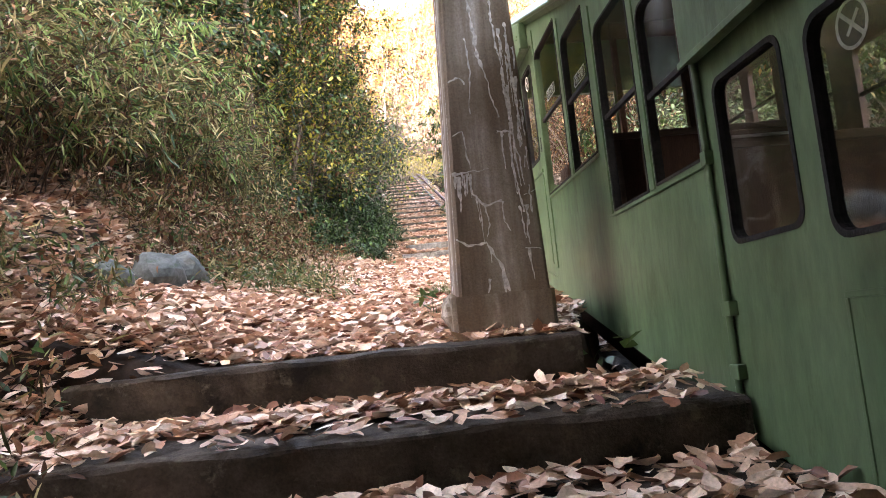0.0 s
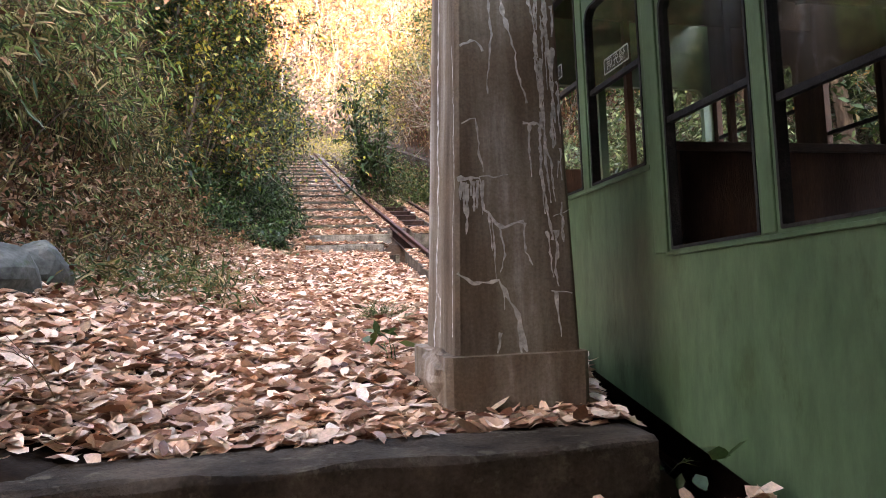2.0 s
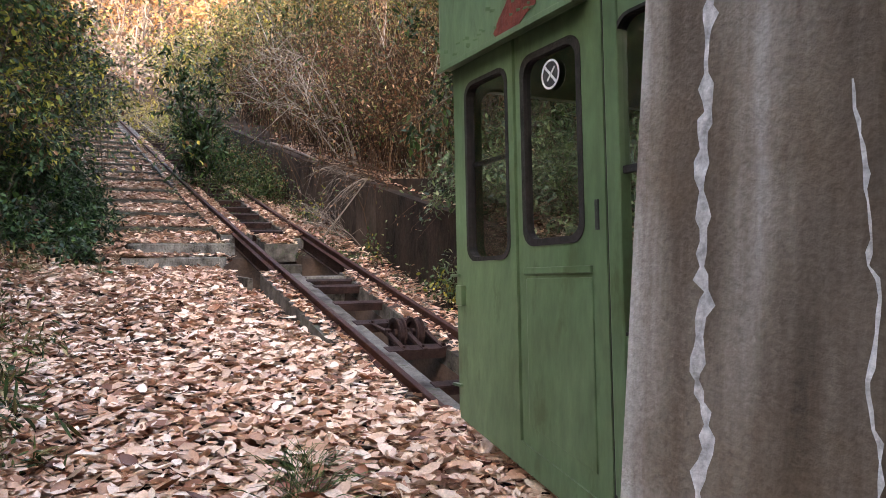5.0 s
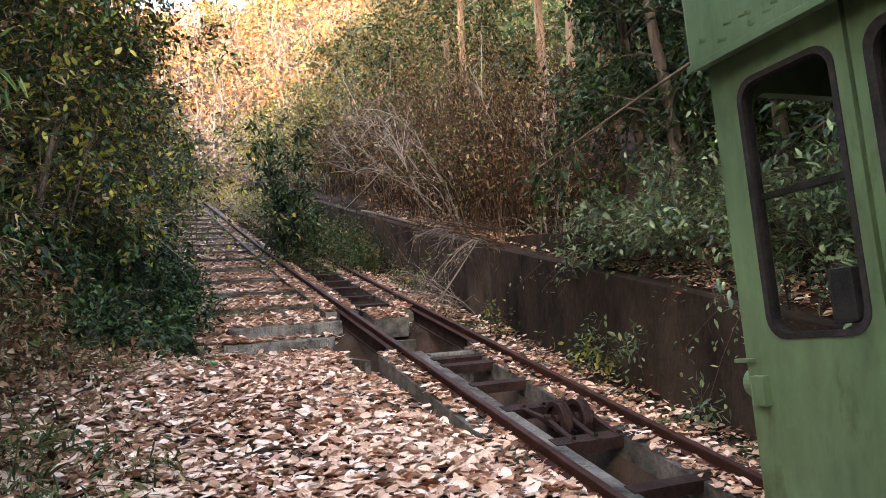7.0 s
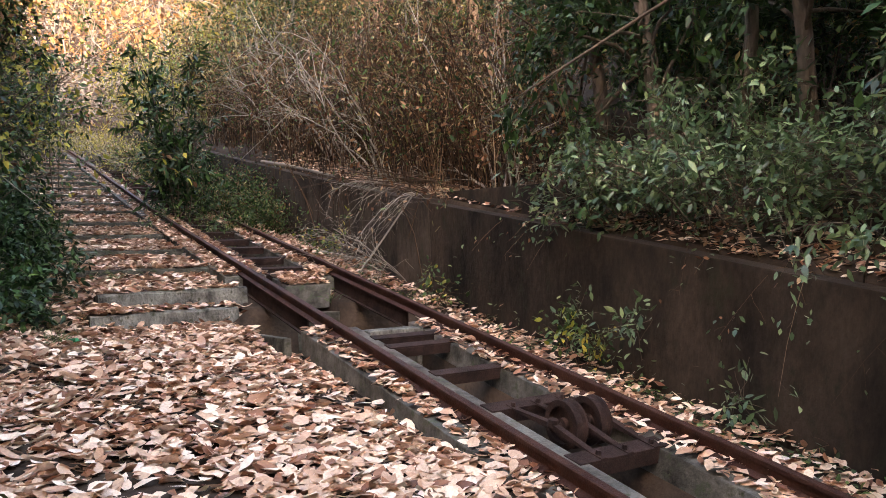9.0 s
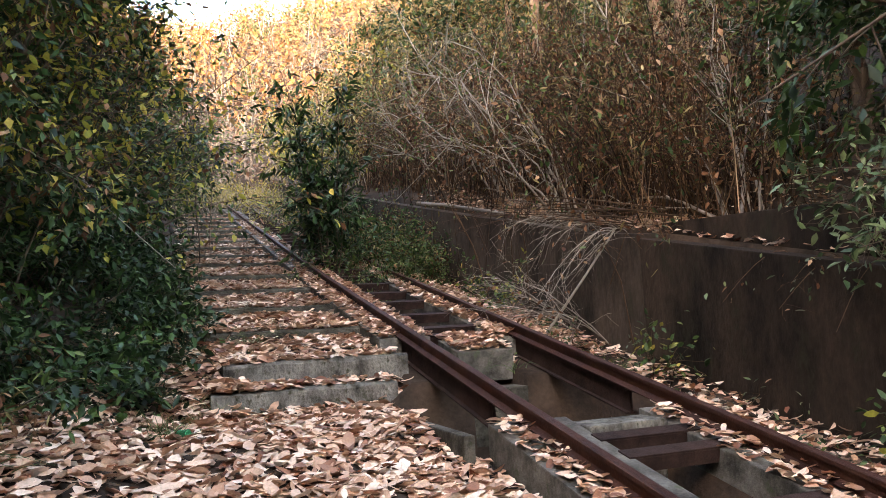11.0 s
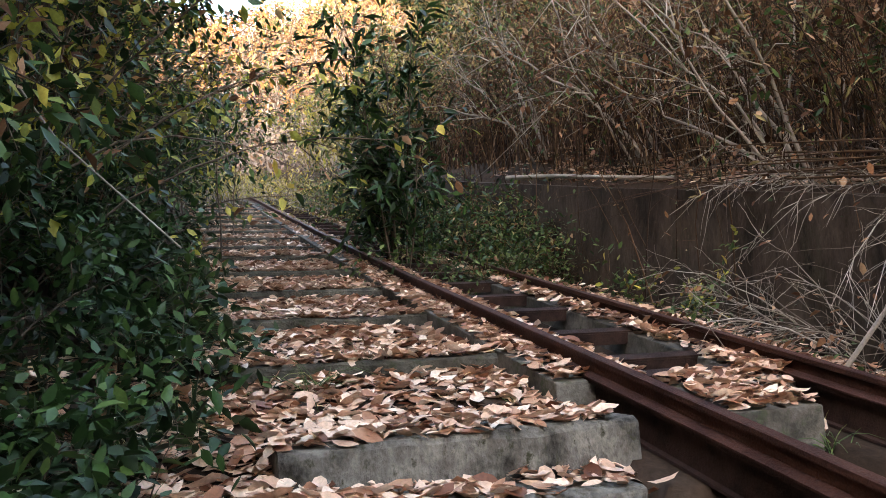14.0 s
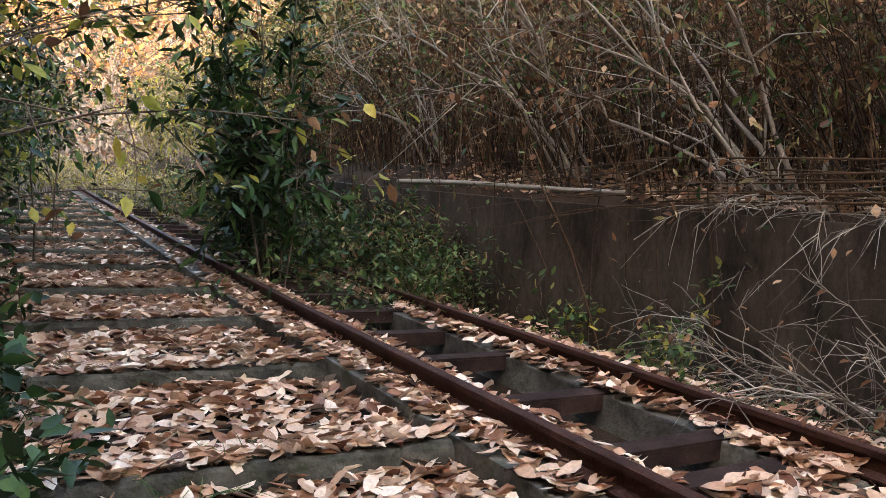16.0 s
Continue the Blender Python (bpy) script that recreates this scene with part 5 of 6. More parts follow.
def tree(x, y, height, crown, n, mats, label, name="broadleaf_tree", lean=(0.0, 0.0), trunk=0.16, bark=None, leaf=0.2, low=0.35, limbs=16):
    t = tagged(new(name), label, "tree", "woodland trees")
    z0 = float(ground_z(x, y)) - 0.2
    s = np.linspace(0, 1, 8)
    line = np.stack([x + lean[0] * height * s + 0.1 * np.sin(s * 6 + x), y + lean[1] * height * s + 0.1 * np.cos(s * 5 + y), z0 + height * s], -1)[None]
    v, f = tube_arrays(line, trunk, trunk * 0.3, 9)
    quick_mesh("trunk", v, f, bark or M["bark"], t, smooth=True)
    tw = side_twigs(line, limbs, crown * 1.3, low, 5, 0.9)
    tw2 = side_twigs(tw, 7, crown * 0.55, 0.3, 4, 0.8)
    v, f = joined([tube_arrays(tw, trunk * 0.28, trunk * 0.06, 5), ])
    tagged(quick_mesh("limb_tangle", v, f, bark or M["bark"], t), kind="stuff")
    v, f = tube_arrays(tw2, trunk * 0.08, trunk * 0.03, 3)
    tagged(quick_mesh("twig_tangle", v, f, bark or M["bark"], t), kind="stuff")
    for share, mat in mats:
        m = int(n * share)
        p, d = on_twigs(tw2, m, 0.2)
        p = p + rng.normal(0, leaf * 0.7, p.shape)
        L = rng.uniform(0.6, 1.2, m) * leaf
        v, f = small_leaf_arrays(p, unit(d + rng.normal(0, 0.8, p.shape) - np.array([0, 0, 0.3])), np.array([0, 0, 1.0]) + rng.normal(0, 0.5, p.shape), L, L * 0.45)
        tagged(quick_mesh("crown", v, f, mat, t), kind="stuff")
    return t


for x, y, h, c in ((-6.5, 9, 7, 2.4), (-7.0, 13, 8, 2.6), (-5.6, 17, 8, 2.6), (-6.5, 21, 8.5, 2.6), (-5.0, 25, 7.5, 2.4), (-5.5, 31, 8, 2.6), (-5, 38, 8, 2.6), (-10, 16, 10, 3), (-10, 25, 10, 3), (-9.5, 6, 9, 3), (-3.6, 20.2, 6, 1.9), (-3.2, 24.0, 6, 1.9), (-3.6, 28.5, 6.5, 2.0)):
    tree(x, y, h, c, 9000, [(0.6, M["evergreen"]), (0.25, M["green_leaf"]), (0.15, M["autumn_leaf"])], "broadleaf tree with dark green and rusty leaves on the bank", low=0.12, leaf=0.21)

for x, y, h in ((-3.6, 13.2, 6.5), (-3.3, 16.4, 7.0), (-4.6, 14.8, 8.0), (-4.4, 18.4, 8.0), (-4.8, 11.2, 7.0), (-4.0, 21.5, 8.0)):
    tree(x, y, h, 1.75, 8500, [(0.62, M["evergreen"]), (0.14, M["green_leaf"]), (0.12, M["autumn_leaf"]), (0.12, M["brown_leaf"])], "dark leafy tree with rusty leaves crowding the bank", low=0.06, leaf=0.15, trunk=0.09, limbs=26)
for x, y, h, ln in ((-1.6, 19.6, 6.2, 0.15), (-1.3, 21.8, 6.6, 0.13), (-1.9, 17.6, 5.6, 0.12), (-1.4, 24.0, 6.5, 0.08)):
    tree(x, y, h, 1.4, 7500, [(0.46, M["evergreen"]), (0.2, M["brown_leaf"]), (0.16, M["yellow_leaf"]), (0.18, M["green_leaf"])], "tall dark shrub tree with green and rusty leaves", name="shrub_tree", lean=(ln, -0.02), low=0.15, leaf=0.125, trunk=0.06, limbs=26)
# High crowns, mostly out of view, added to shade the bushes by the stair.
for x, y in ((-2.7, 18.4), (-2.4, 22.0), (-3.4, 25.4)):
    tree(x, y, 9.5, 2.4, 9000, [(0.75, M["evergreen"]), (0.25, M["green_leaf"])], "tall evergreen added so its crown shades the stair", low=0.55, leaf=0.2, trunk=0.12)
for x, y, h in ((0.0, 18.9, 0.75), (-0.1, 17.7, 0.55), (0.1, 20.6, 0.6)):
    plant("low_shrub", "low glossy green shrub at the stair edge", "shrub", "low shrubs", (x, y), (0.12, 0.2), 26, h, 6, 0.25, 800, 0.11, 0.42, M["bark"], M["evergreen"], lean=(0.1, -0.1), fan=0.5, droop=0.3, r=0.006)
for x, y in ((3.1, 17.9), (3.15, 18.3), (2.95, 18.1), (3.9, 18.2), (4.3, 19.2), (4.2, 20.2), (3.9, 17.2)):
    plant("track_weed", "small green weeds among leaves by the rail", "weed", "weeds", (x, y), (0.12, 0.15), 22, 0.22, 4, 0.1, 150, 0.055, 0.5, M["grass"], M["green_leaf"], fan=0.7, droop=0.3, r=0.003)

# right bank: pale bare shrubs, dry canes, evergreens with trunks
for x, y, h in ((5.7, 17.6, 2.8), (5.6, 19.0, 3.0), (5.6, 20.4, 3.0), (5.6, 21.8, 3.2), (5.6, 23.2, 3.2), (5.7, 24.8, 3.4), (5.8, 26.6, 3.4), (6.9, 18.4, 4.0), (7.0, 20.6, 4.2), (7.0, 23.0, 4.4), (6.0, 28.8, 3.6), (6.0, 31.5, 3.8), (6.2, 35, 4), (7.6, 26.4, 4.6)):
    plant("dry_thicket", "thicket of dry brown canes and tangled twigs", "thicket", "dry thickets", (x, y), (0.38, 0.65), 150, h, 5, 0.6, 420, 0.12, 0.22, M["dry_cane"], M["bamboo_leaf"],
          lean=(0.0, -0.02), fan=0.22, droop=0.22, r=0.008, more=[(500, 0.10, 0.4, M["green_leaf"]), (900, 0.09, 0.5, M["brown_leaf"])])
for x, y, h, n in ((5.15, 19.4, 3.9, 10), (5.7, 16.9, 3.4, 7), (5.4, 21.9, 3.8, 8), (5.5, 24.8, 3.4, 8)):
    bush = tagged(new("bare_shrub"), "pale leafless shrub arching over the wall", "shrub", "bare shrubs")
    lines = stem_lines(n, (x, y), (0.10, 0.15), h, (-0.04, 0.42), 0.30, 0.16, 9, 0.13)
    for one in lines:
        tw = side_twigs(one[None], 9, 1.15, 0.3, 5, 0.5)
        tw2 = side_twigs(tw, 4, 0.5, 0.3, 4, 0.5)
        v, f = joined([tube_arrays(one[None], rng.uniform(0.014, 0.026), 0.005, 5), tube_arrays(tw[:, ::2], 0.007, 0.002, 5), tube_arrays(tw2[:, ::1], 0.003, 0.001, 5)])
        quick_mesh("branch", v, f, M["pale_twig"], bush)
# sprays of grey twigs that droop from the wall top over the rail
for x, y in ((4.85, 18.3), (4.85, 19.0)):
    spray = tagged(new("drooping_spray"), "grey leafless twigs drooping over the wall and rail", "shrub", "drooping sprays")
    lines = stem_lines(6, (x, y), (0.06, 0.25), 1.5, (-0.85, 0.1), 0.22, 0.36, 8, 0.06)
    tw = side_twigs(lines, 7, 0.6, 0.35, 5, 0.6)
    tw2 = side_twigs(tw, 4, 0.3, 0.3, 4, 0.7)
    for name, v_f in (("stem_tangle", tube_arrays(lines, 0.009, 0.003, 4)), ("twig_tangle", joined([tube_arrays(tw, 0.004, 0.0015, 3), tube_arrays(tw2, 0.002, 0.001, 3)]))):
        tagged(quick_mesh(name, *v_f, M["pale_twig"], spray), kind="stuff")
    p, d = on_twigs(tw, 45, 0.3)
    L = rng.uniform(0.05, 0.1, len(p))
    v, f = leaf_arrays(p, unit(d - np.array([0, 0, 0.8])), np.array([0, 0, 1.0]) + rng.normal(0, 0.4, p.shape), L, L * 0.5)
    tagged(quick_mesh("foliage", v, f, M["brown_leaf"] if y > 18 else M["yellow_leaf"], spray), kind="stuff")
for x, y, s in ((5.0, 19.0, 0.9), (5.0, 18.3, 0.8)):
    plant("hanging_twigs", "grey dead twigs and roots hanging down the wall", "twigs", "hanging twigs", (x, y), (0.08, 0.4), 9, s, 16, 0.45, 30, 0.08, 0.5, M["pale_twig"], M["brown_leaf"],
          lean=(-0.8, 0), fan=0.45, droop=1.2, r=0.007, twig_mat=M["pale_twig"])
for x, y, h in ((5.3, 13.6, 1.35), (5.4, 12.6, 1.5), (5.45, 11.4, 1.5), (5.9, 13.2, 1.9), (5.5, 10.0, 1.6), (6.2, 11.0, 2.1), (5.35, 14.3, 1.1)):
    plant("laurel_shrub", "leafy green shrub with broad leaves above the wall", "shrub", "laurel shrubs", (x, y), (0.3, 0.35), 30, h, 9, 0.4, 1800, 0.10, 0.40, M["bark"], M["laurel_leaf"], lean=(-0.15, 0), fan=0.5, droop=0.3, r=0.009, hang=0.2)
for x, y, h, c in ((6.9, 15.4, 6, 1.9), (7.6, 17.0, 7, 2.0), (7.6, 12.2, 7, 2.0), (8.4, 14.2, 8, 2.2), (7.2, 9.5, 7, 2.0), (9.6, 11.0, 9, 2.4)):
    tree(x, y, h, c, 11000, [(0.92, M["evergreen"]), (0.08, M["green_leaf"])], "dark evergreen tree behind the retaining wall", low=0.16, leaf=0.13, trunk=0.12, limbs=22)
# Trunks take the bark that has sunlight put into its colour.
for x, y, h in ((8.5, 19.0, 10), (9.5, 15.0, 11), (10.6, 16.2, 12), (11.8, 17.6, 12), (12.6, 14.2, 12), (10.2, 19.5, 11), (13.5, 19.5, 12), (9.2, 22.5, 10), (11.0, 24, 11), (9.5, 28, 10), (11, 33, 11), (14.5, 16, 12), (13, 11.5, 12)):
    tree(x, y, h, 2.3, 3000, [(0.45, M["evergreen"]), (0.3, M["green_leaf"]), (0.25, M["yellow_leaf"])], "slender tree on the slope with sunlight coloured into its trunk", low=0.45, leaf=0.22, trunk=0.15, bark=M["lit_bark"])
for x, y in ((7.0, 33), (7.0, 38), (7.5, 43), (6.0, 46), (8.5, 36), (9, 41), (9, 47), (10, 30)):
    plant("bank_shrub", "yellowing shrub on the slope above the track", "shrub", "bank shrubs", (x, y), (0.9, 0.9), 70, 4.2, 8, 0.8, 2600, 0.2, 0.4, M["pale_twig"], M["bamboo_leaf"], fan=0.35, droop=0.3, r=0.014, simple=True,
          more=[(1500, 0.2, 0.4, M["yellow_leaf"]), (1200, 0.2, 0.4, M["green_leaf"])])

for x, y, h in ((7.6, 30, 4.5), (8.6, 33.5, 5.0), (8.0, 37.5, 4.6), (8.6, 42, 4.6), (9.4, 47, 4.8), (10.4, 36, 5.6), (10.8, 41, 5.6), (11.6, 46, 5.6), (12.6, 51, 6.0), (12.4, 38, 6.2), (13.4, 43, 6.4), (14.4, 48, 6.6), (15.5, 53, 6.6), (10.8, 31, 6.0), (12.6, 33, 6.6), (15.0, 36, 7.0), (16.5, 42, 7.2), (18.5, 48, 7.4)):
    tree(x, y, h, 1.9, 4200, [(0.34, M["bamboo_leaf"]), (0.26, M["green_leaf"]), (0.22, M["evergreen"]), (0.18, M["autumn_leaf"])], "half-bare scrubby tree on the slope above the track", name="slope_tree", low=0.08, leaf=0.2, trunk=0.08, limbs=22, bark=M["pale_twig"])
# Three evergreens added so their crowns take sky light off the lower wall.
for x, y, h in ((6.3, 9.4, 6.0), (6.4, 11.2, 6.2), (6.6, 12.9, 6.0)):
    tree(x, y, h, 1.9, 9000, [(0.9, M["evergreen"]), (0.1, M["laurel_leaf"])], "dark evergreen added to lean over and shade the retaining wall", lean=(-0.12, 0.0), low=0.25, leaf=0.14, trunk=0.10, limbs=22)
tree(6.1, 13.5, 6.5, 1.6, 2500, [(1.0, M["evergreen"])], "dark trunk with hanging roots above the wall", lean=(0.12, 0.0), low=0.5, leaf=0.15, trunk=0.09)

for x, y, h in ((8.0, 10.6, 3.2), (8.8, 12.4, 3.4), (9.2, 14.6, 3.4), (10.4, 12.8, 3.8), (10.6, 17.4, 3.6), (8.6, 16.4, 3.0), (11.8, 14.8, 4.0), (12.0, 11.0, 4.0), (7.0, 8.4, 2.6)):
    plant("understory_shrub", "dark green understory shrub in the wood", "shrub", "understory shrubs", (x, y), (0.7, 0.7), 60, h, 8, 0.6, 3000, 0.14, 0.4, M["bark"], M["evergreen"], fan=0.4, droop=0.25, r=0.01, simple=True, more=[(900, 0.13, 0.4, M["green_leaf"]), (300, 0.12, 0.4, M["autumn_leaf"])])
for y in (9.4, 10.6, 11.8, 13.0, 14.6, 15.8, 17.2, 19.0, 20.4, 22.0, 23.6):
    plant("wall_vine", "thin green vine trailing over the wall top", "vine", "wall vines", (4.92, y), (0.03, 0.25), 9, rng.uniform(0.5, 0.9), 7, 0.22, 110, 0.06, 0.55, M["dry_cane"], M["laurel_leaf"],
          lean=(-0.85, 0), fan=0.35, droop=1.2, r=0.004, more=[(30, 0.06, 0.5, M["brown_leaf"])])

# on and beside the track
plant("young_evergreen", "young evergreen tree with glossy dark leaves growing between the rails", "tree", "", (2.92, 24.0), (0.06, 0.06), 9, 4.3, 16, 0.85, 2100, 0.21, 0.30, M["bark"], M["evergreen"], fan=0.12, droop=0.06, r=0.02, hang=0.45, from_s=0.38)
plant("track_bush", "low green bush with dry stalks growing between the rails", "bush", "track bushes", (3.2, 22.6), (0.3, 0.35), 70, 1.1, 8, 0.28, 2200, 0.075, 0.5, M["dry_cane"], M["green_leaf"], fan=0.5, droop=0.3, r=0.006)
plant("track_bush", "low green bush with dry stalks beside the rail", "bush", "track bushes", (4.2, 22.6), (0.2, 0.25), 50, 1.25, 8, 0.3, 2000, 0.075, 0.5, M["dry_cane"], M["green_leaf"], fan=0.5, droop=0.3, r=0.006)
plant("track_bush", "low green bush with dry stalks beside the rail", "bush", "track bushes", (3.6, 24.6), (0.4, 0.5), 50, 1.2, 7, 0.3, 1500, 0.09, 0.5, M["dry_cane"], M["green_leaf"], fan=0.5, droop=0.3, r=0.006)
for x, y, h in ((4.35, 23.9, 1.5), (4.45, 25.6, 1.7), (4.4, 27.4, 1.8), (4.5, 29.4, 1.9), (4.4, 31.6, 2.0), (4.5, 34.0, 2.0), (3.9, 26.4, 1.2)):
    plant("wall_bush", "tangled green and brown bush against the wall", "bush", "wall bushes", (x, y), (0.22, 0.6), 70, h, 8, 0.35, 1500, 0.085, 0.5, M["dry_cane"], M["green_leaf"], lean=(-0.1, -0.1), fan=0.4, droop=0.35, r=0.006,
          more=[(700, 0.10, 0.3, M["bamboo_leaf"]), (500, 0.08, 0.5, M["brown_leaf"]), (400, 0.09, 0.45, M["evergreen"])])
for x, y, h, n in ((4.4, 14.0, 0.8, 160), (4.45, 19.8, 0.9, 200), (4.4, 16.6, 0.7, 90), (4.45, 21.0, 0.7, 120)):
    plant("sapling", "thin sapling with sparse green and yellow leaves by the wall", "sapling", "saplings", (x, y), (0.05, 0.1), 7, h, 6, 0.25, n, 0.08, 0.5, M["dry_cane"], M["green_leaf"], fan=0.3, droop=0.2, r=0.005, more=[(n // 3, 0.08, 0.5, M["yellow_leaf"])])
for x, y in ((-1.4, 36), (4.3, 33), (4.2, 37), (1.0, 42), (3.0, 44), (4.4, 41), (0.5, 46), (2.4, 48), (4.5, 47), (-0.3, 40)):
    plant("grass_clump", "tall yellow-green grass and weeds at the head of the track", "grass", "far grass", (x, y), (0.6, 0.8), 150, 1.5, 3, 0.4, 1300, 0.22, 0.12, M["pale_twig"], M["bamboo_leaf"], fan=0.3, droop=0.3, r=0.008, simple=True, more=[(700, 0.2, 0.2, M["yellow_leaf"])])


def grass_tuft(x, y, h, n, label="small tuft of green grass among the leaves"):
    t = stem_lines(n, (x, y), (0.06, 0.06), h, fan=0.5, droop=0.5, k=5)
    v, f = tube_arrays(t, 0.004, 0.0008, 3)
    tuft = tagged(new("grass_tuft"), label, "grass", "grass tufts")
    tagged(quick_mesh("blade_tangle", v, f, M["grass"], tuft), kind="stuff")


for x, y, h, n in ((0.62, 8.4, 0.42, 140), (0.72, 8.7, 0.36, 100), (0.5, 17.3, 0.3, 50), (0.95, 18.9, 0.5, 30), (1.3, 19.3, 0.25, 40), (-0.6, 12.4, 0.25, 50), (-1.0, 13.6, 0.3, 60), (0.4, 13.2, 0.15, 24), (1.5, 12.7, 0.12, 20), (-1.6, 10.2, 0.35, 70),
                   (-1.8, 12.0, 0.35, 60), (0.0, 14.8, 0.2, 40), (3.0, 14.0, 0.3, 40), (3.3, 17.6, 0.3, 50), (2.9, 18.2, 0.3, 50), (0.6, 20.2, 0.3, 40), (4.2, 15.0, 0.25, 40), (4.3, 17.4, 0.25, 40), (3.9, 12.8, 0.2, 30), (4.0, 18.8, 0.25, 40), (-0.8, 15.2, 0.4, 70)):
    grass_tuft(x, y, h, n)
for x, y, h, n in ((0.15, 16.7, 0.34, 110), (0.35, 17.1, 0.24, 70), (0.05, 17.5, 0.3, 90), (0.3, 18.2, 0.22, 60), (0.42, 18.8, 0.26, 60), (0.5, 19.6, 0.22, 50), (0.9, 18.5, 0.16, 40), (1.7, 18.6, 0.14, 40), (2.0, 18.4, 0.2, 50), (0.6, 21.0, 0.25, 50), (-0.9, 9.2, 0.2, 50), (-1.2, 11.2, 0.22, 60)):
    grass_tuft(x, y, h, n)
plant("broadleaf_weed", "weed with broad glossy green leaves at the pillar's foot", "weed", "weeds", (0.44, 6.5), (0.03, 0.04), 5, 0.30, 3, 0.10, 14, 0.14, 0.45, M["green_leaf"], M["green_leaf"], fan=0.4, droop=0.2, r=0.006)
plant("broadleaf_weed", "weed with bright green leaves beside the step", "weed", "weeds", (1.32, 4.8), (0.04, 0.04), 6, 0.22, 3, 0.1, 22, 0.11, 0.5, M["green_leaf"], M["green_leaf"], fan=0.4, droop=0.2, r=0.004)

for x, y, h in ((-1.5, 8.9, 0.5), (-1.3, 9.8, 0.55), (-1.2, 10.8, 0.5), (-1.8, 8.3, 0.45), (-1.1, 12.0, 0.5), (-2.4, 6.4, 0.5), (-2.7, 5.6, 0.6), (-1.6, 11.4, 0.6), (-1.0, 9.2, 0.3)):
    plant("bank_weed", "pale green grassy weed at the foot of the bank", "weed", "bank weeds", (x, y), (0.22, 0.3), 26, h * 0.8, 4, 0.22, 120, 0.14, 0.14, M["grass"], M["green_leaf"], fan=0.5, droop=0.45, r=0.004, hang=0.4, more=[(60, 0.07, 0.5, M["green_leaf"]), (170, 0.14, 0.14, M["bamboo_leaf"]), (60, 0.08, 0.5, M["brown_leaf"])])
n = 5200
px, py = rng.uniform(3.68, 4.66, n), rng.uniform(9.0, 26.0, n)
keep = np.sin(px * 4.1 + py * 1.3) * np.sin(py * 2.2 + 1) + 0.5 * np.sin(py * 5.3) > rng.uniform(-0.3, 0.9, n)
px, py = px[keep], py[keep]
n = len(px)
p = np.stack([px, py, lie_z(px, py) + rng.uniform(0.02, 0.10, n)], -1)
L = rng.uniform(0.03, 0.07, n)
v, f = leaf_arrays(p, np.column_stack([rng.normal(0, 1, (n, 2)), rng.uniform(0, 0.9, n)]), np.array([0, 0, 1.0]) + rng.normal(0, 0.4, (n, 3)), L, L * 0.55)
tagged(quick_mesh("weed_carpet", v, f, M["green_leaf"]), "low yellow-green weeds creeping beside the rail", "weeds", kind="stuff")

# canes fallen over the wall, a leaning stick, a log on the wall
for k in range(12):
    a = np.array([rng.uniform(4.75, 5.1), rng.uniform(16.8, 18.0), rail_z(17.4) + 1.05 + rng.uniform(0.02, 0.16)])
    b = np.array([rng.uniform(4.2, 5.0), rng.uniform(20.0, 22.5), rail_z(20.5) + rng.uniform(0.95, 1.5)])
    s = np.linspace(0, 1, 6)[:, None]
    line = (a * (1 - s) + b * s + np.array([0, 0, 0.12]) * np.sin(s * 3.1) + rng.normal(0, 0.015, (6, 3)))[None]
    v, f = tube_arrays(line, 0.009, 0.004, 5)
    tagged(quick_mesh("fallen_cane", v, f, M["dry_cane"]), "long pale dry cane fallen across the wall", "cane", "fallen canes")
for pts, r, lab in (([(3.98, 18.05, rail_z(18.05) - 0.12), (4.34, 17.85, 3.45), (4.68, 17.66, 3.98)], 0.016, "pale straight stick leaning on the wall"), ([(4.72, 24.5, 5.48), (4.74, 23, 5.18), (4.75, 21.6, 4.86), (4.7, 20.5, 4.62)], 0.035, "weathered branch lying along the wall top"),
                    ([(-0.9, 20.0, 5.2), (-0.45, 19.3, 4.5), (0.25, 18.6, 3.75)], 0.008, "bare pale stick hanging in the shrub"), ([(-2.9, 5.6, 1.75), (-2.2, 6.4, 1.7), (-1.8, 7.0, 1.62)], 0.05, "dark fallen branch on the bank")):
    v, f = tube_arrays(np.array([pts]), r, r * 0.6, 7)
    tagged(quick_mesh("branch", v, f, M["pale_twig"] if r < 0.04 else M["bark"], smooth=True), lab, "branch")

# mossy stones at the foot of the bank
for x, y, sx, sz in ((-2.05, 7.5, 0.34, 0.26), (-1.95, 8.1, 0.30, 0.24), (-2.3, 7.0, 0.28, 0.2)):
    bm = bmesh.new()
    bmesh.ops.create_icosphere(bm, subdivisions=3, radius=1)
    for q in bm.verts:
        w = 1 + 0.25 * noise.noise(q.co * 1.3 + Vector((x, y, 0))) + 0.08 * noise.noise(q.co * 5)
        q.co = Vector((q.co.x * sx * 0.7 * w, q.co.y * sx * w, q.co.z * sz * w))
    bmesh.ops.translate(bm, verts=bm.verts, vec=(x, y, float(ground_z(x, y)) + sz * 0.15))
    tagged(part("stone", bm, M["stone"], None), "lichen-grey mossy boulder at the foot of the bank", "stone", "bank stones")

# litter on the path
bm = bmesh.new()
bmesh.ops.create_cone(bm, cap_ends=True, segments=14, radius1=0.035, radius2=0.03, depth=0.11, matrix=pose(0.28, 16.6, 2.36, 82, 0, 40))
bmesh.ops.bevel(bm, geom=list(bm.edges), offset=0.008, segments=2, affect="EDGES")
tagged(part("crushed_can", bm, M["green_plastic"], None), "small crushed green drink can among leaves", "can")

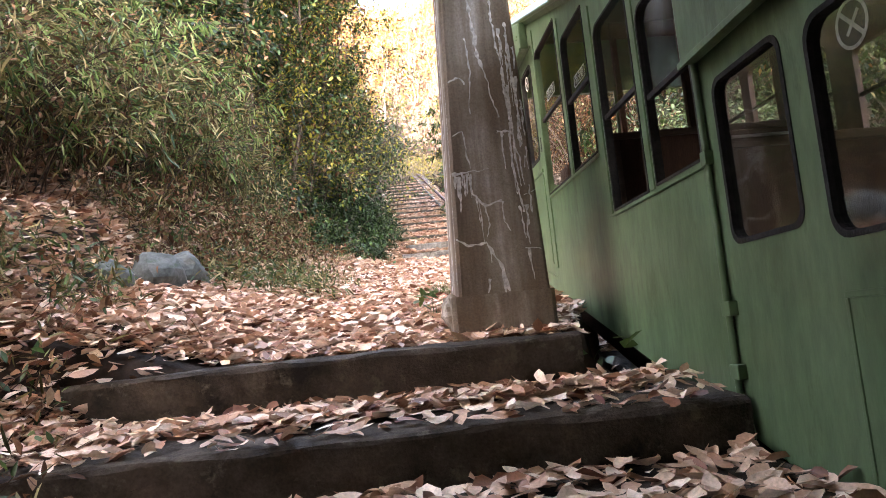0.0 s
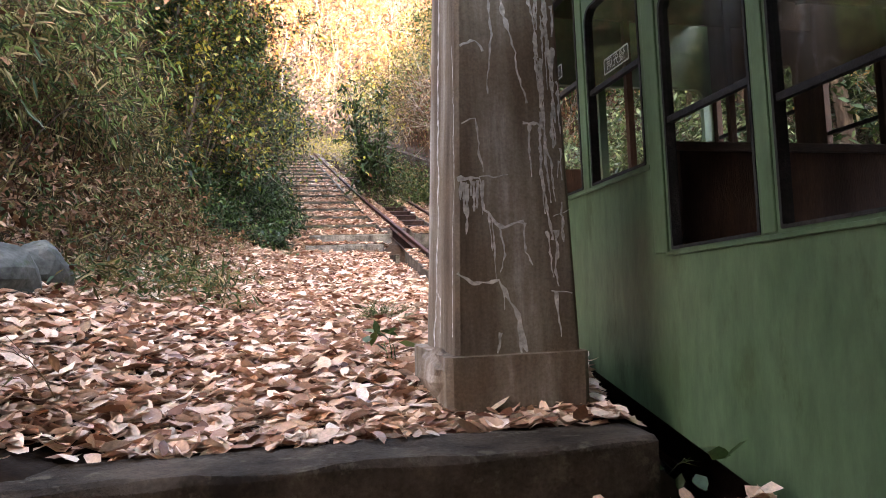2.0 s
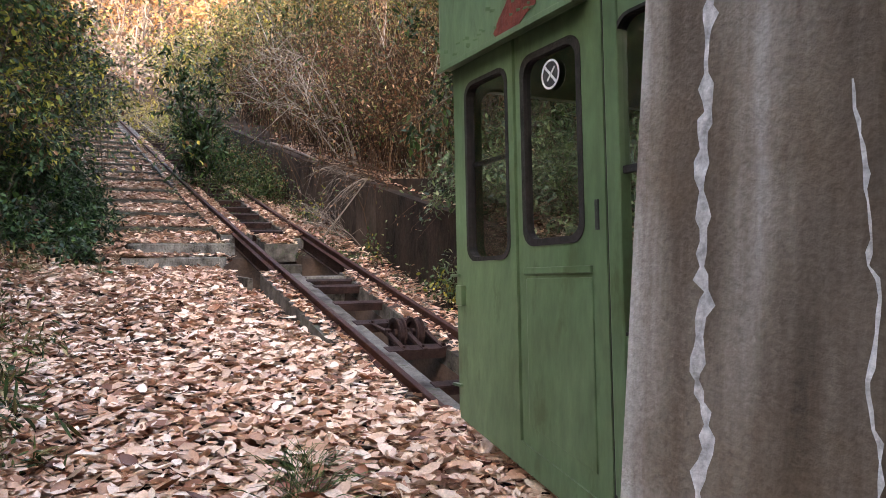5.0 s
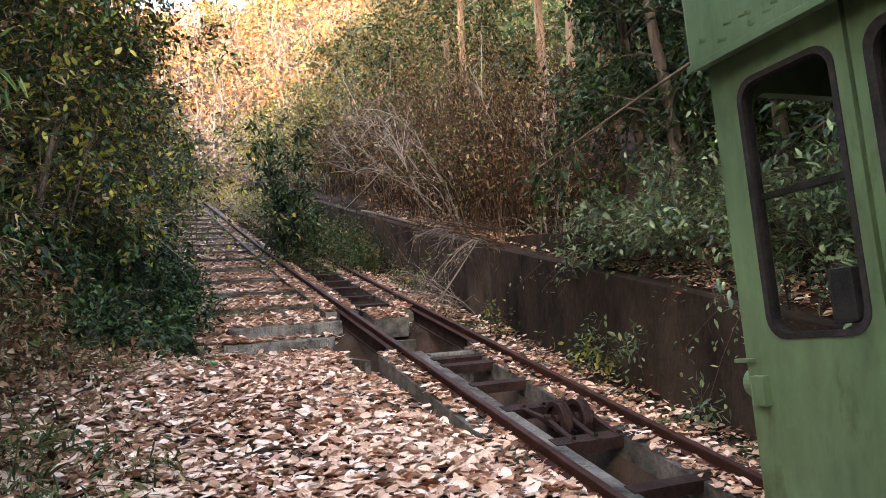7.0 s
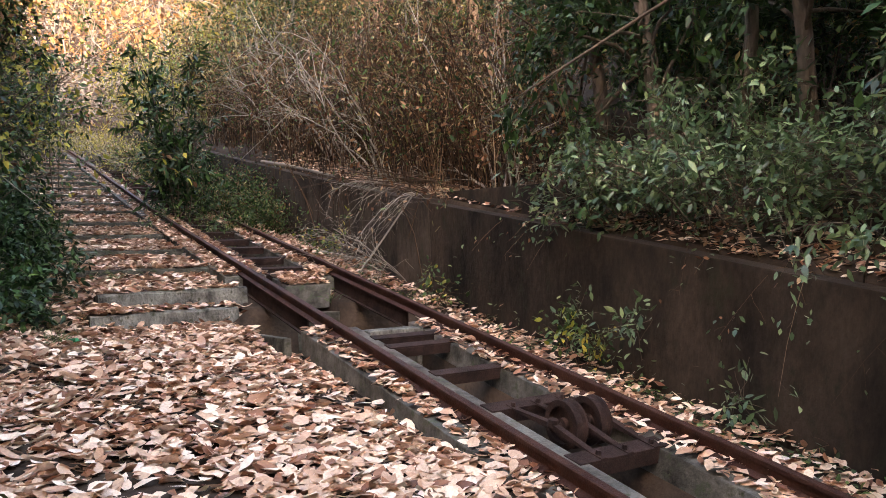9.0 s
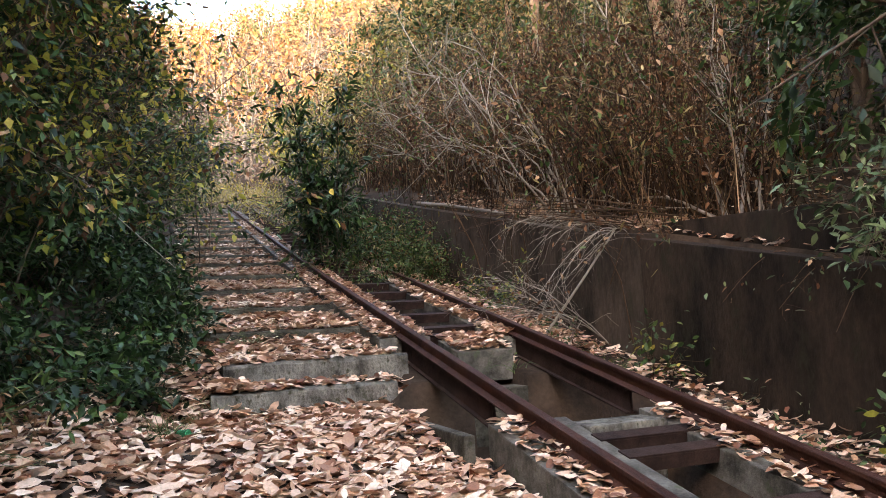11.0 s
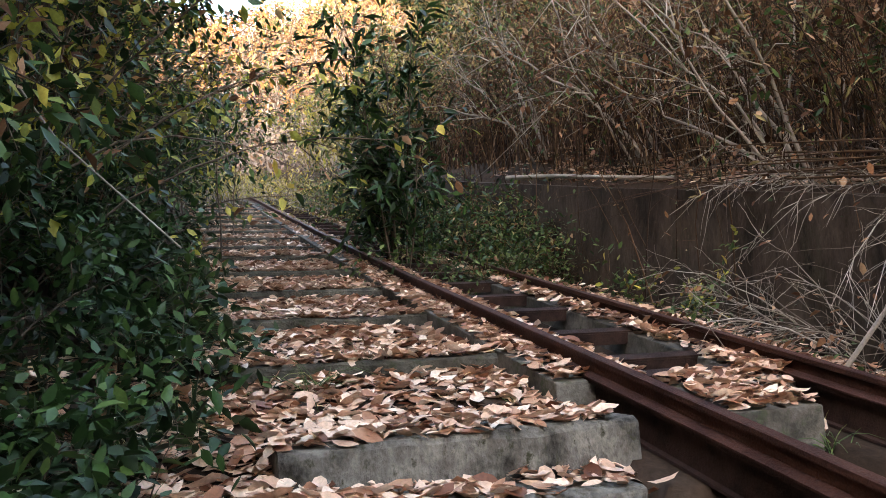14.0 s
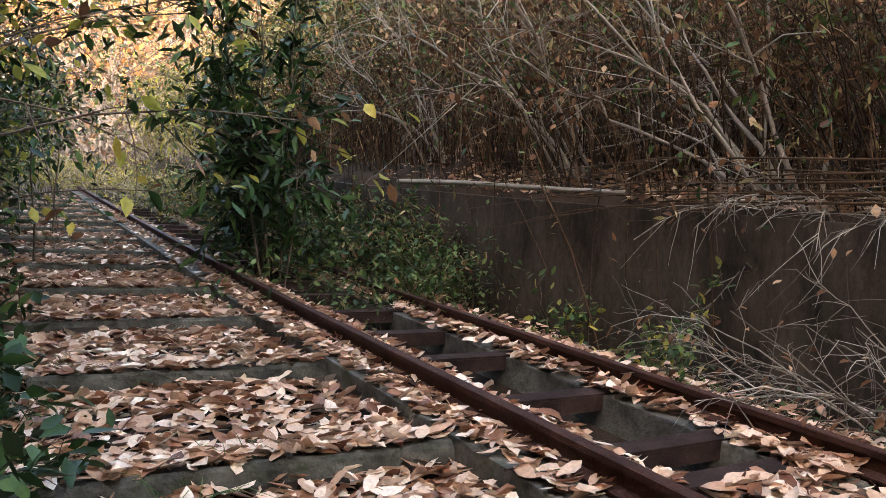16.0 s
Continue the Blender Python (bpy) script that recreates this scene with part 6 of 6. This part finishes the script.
# far hillside woods in sunlight
def far_wood(name, label, mat, n, xr, yr, clump, leaf, seed):
    g = np.random.default_rng(seed)
    m = n // 90
    cx, cy = g.uniform(*xr, m), np.exp(g.uniform(math.log(yr[0]), math.log(yr[1]), m))
    h = g.uniform(0.5, 1.0, m) * clump
    cz = ground_z(cx, cy) + h * 0.9
    i = g.integers(0, m, n)
    d = unit(g.normal(size=(n, 3))) * (g.uniform(0.25, 1, n)[:, None] ** 0.6)
    p = np.stack([cx[i], cy[i], cz[i]], -1) + d * np.stack([h[i] * 0.8, h[i] * 0.8, h[i]], -1) * (1 + 0.3 * np.sin(d[:, :1] * 7 + cx[i][:, None]))
    L = g.uniform(0.5, 1.2, n) * leaf * (0.6 + cy[i] / 150)
    v, f = small_leaf_arrays(p, unit(g.normal(size=(n, 3)) - np.array([0, 0, 0.4])), g.normal(size=(n, 3)), L, L * 0.5)
    tagged(quick_mesh(name, v, f, mat), label, "woodland", kind="stuff")


far_wood("orange_wood", "sunlit orange autumn trees on the far hillside", M["far_orange"], 42000, (-60, 90), (62, 210), 4.6, 0.55, 3)
far_wood("russet_wood", "greyish brown half-bare trees on the far hillside", M["far_russet"], 46000, (-60, 90), (54, 210), 4.2, 0.5, 23)
far_wood("yellow_wood", "sunlit yellow-green trees on the far hillside", M["far_yellow"], 14000, (-60, 90), (52, 200), 3.2, 0.5, 4)
far_wood("green_wood", "dark green trees scattered on the far hillside", M["far_green"], 22000, (-60, 90), (60, 210), 3.2, 0.5, 5)
far_wood("slope_wood", "mixed green and yellow trees on the slope above the track", M["green_leaf"], 26000, (13, 48), (24, 62), 2.6, 0.45, 12)
far_wood("slope_brush", "yellowing brush on the slope above the track", M["bamboo_leaf"], 26000, (11, 48), (20, 62), 2.2, 0.4, 13)
far_wood("bank_wood", "dark green trees on the upper bank", M["evergreen"], 26000, (-45, -11), (10, 62), 2.8, 0.4, 14)
far_wood("dry_wood", "pale dry brush on the hillside", M["far_dry"], 40000, (-30, 50), (44, 110), 2.0, 0.4, 6)
g = np.random.default_rng(9)
n = 700
px, py = g.uniform(-40, 70, n), np.exp(g.uniform(math.log(50), math.log(180), n))
pz = ground_z(px, py)
hh = g.uniform(3, 7, n)
lines = np.stack([np.stack([px + g.normal(0, 0.4, n) * s, py + g.normal(0, 0.4, n) * s, pz + hh * s], -1) for s in (0, 0.4, 0.75, 1.0)], 1)
v, f = joined([tube_arrays(lines, 0.11, 0.03, 4), tube_arrays(side_twigs(lines, 6, 2.2, 0.3, 4, 0.7), 0.04, 0.015, 3)])
tagged(quick_mesh("bare_wood", v, f, M["far_dry"]), "pale bare trunks standing on the far hillside", "woodland", kind="stuff")

# overhead line
pole = tagged(new("utility_pole"), "thin grey utility pole far up the slope", "pole")
v, f = tube_arrays(np.array([[(13.8, 70, float(ground_z(13.8, 70)) - 0.3), (13.85, 70, 22.0), (13.9, 70, 27.0)]]), 0.12, 0.09, 8)
quick_mesh("shaft", v, f, M["wire"], pole, smooth=True)
part("crossarm", box_bm(13.2, 14.6, 69.95, 70.05, 26.2, 26.35), M["wire"], pole)
for a, b in (((6.0, 70, 20.7), (34, 70, 47.0)), ((6.0, 70, 21.0), (44, 70, 44.0)), ((6.0, 71, 20.3), (52, 71, 43.0))):
    s = np.linspace(0, 1, 10)[:, None]
    line = (np.array(a) * (1 - s) + np.array(b) * s - np.array([0, 0, 0.5]) * np.sin(s * math.pi))[None]
    v, f = tube_arrays(line, 0.028, 0.028, 4)
    tagged(quick_mesh("overhead_wire", v, f, M["wire"]), "thin dark overhead wire above the track", "wire", "overhead wires")
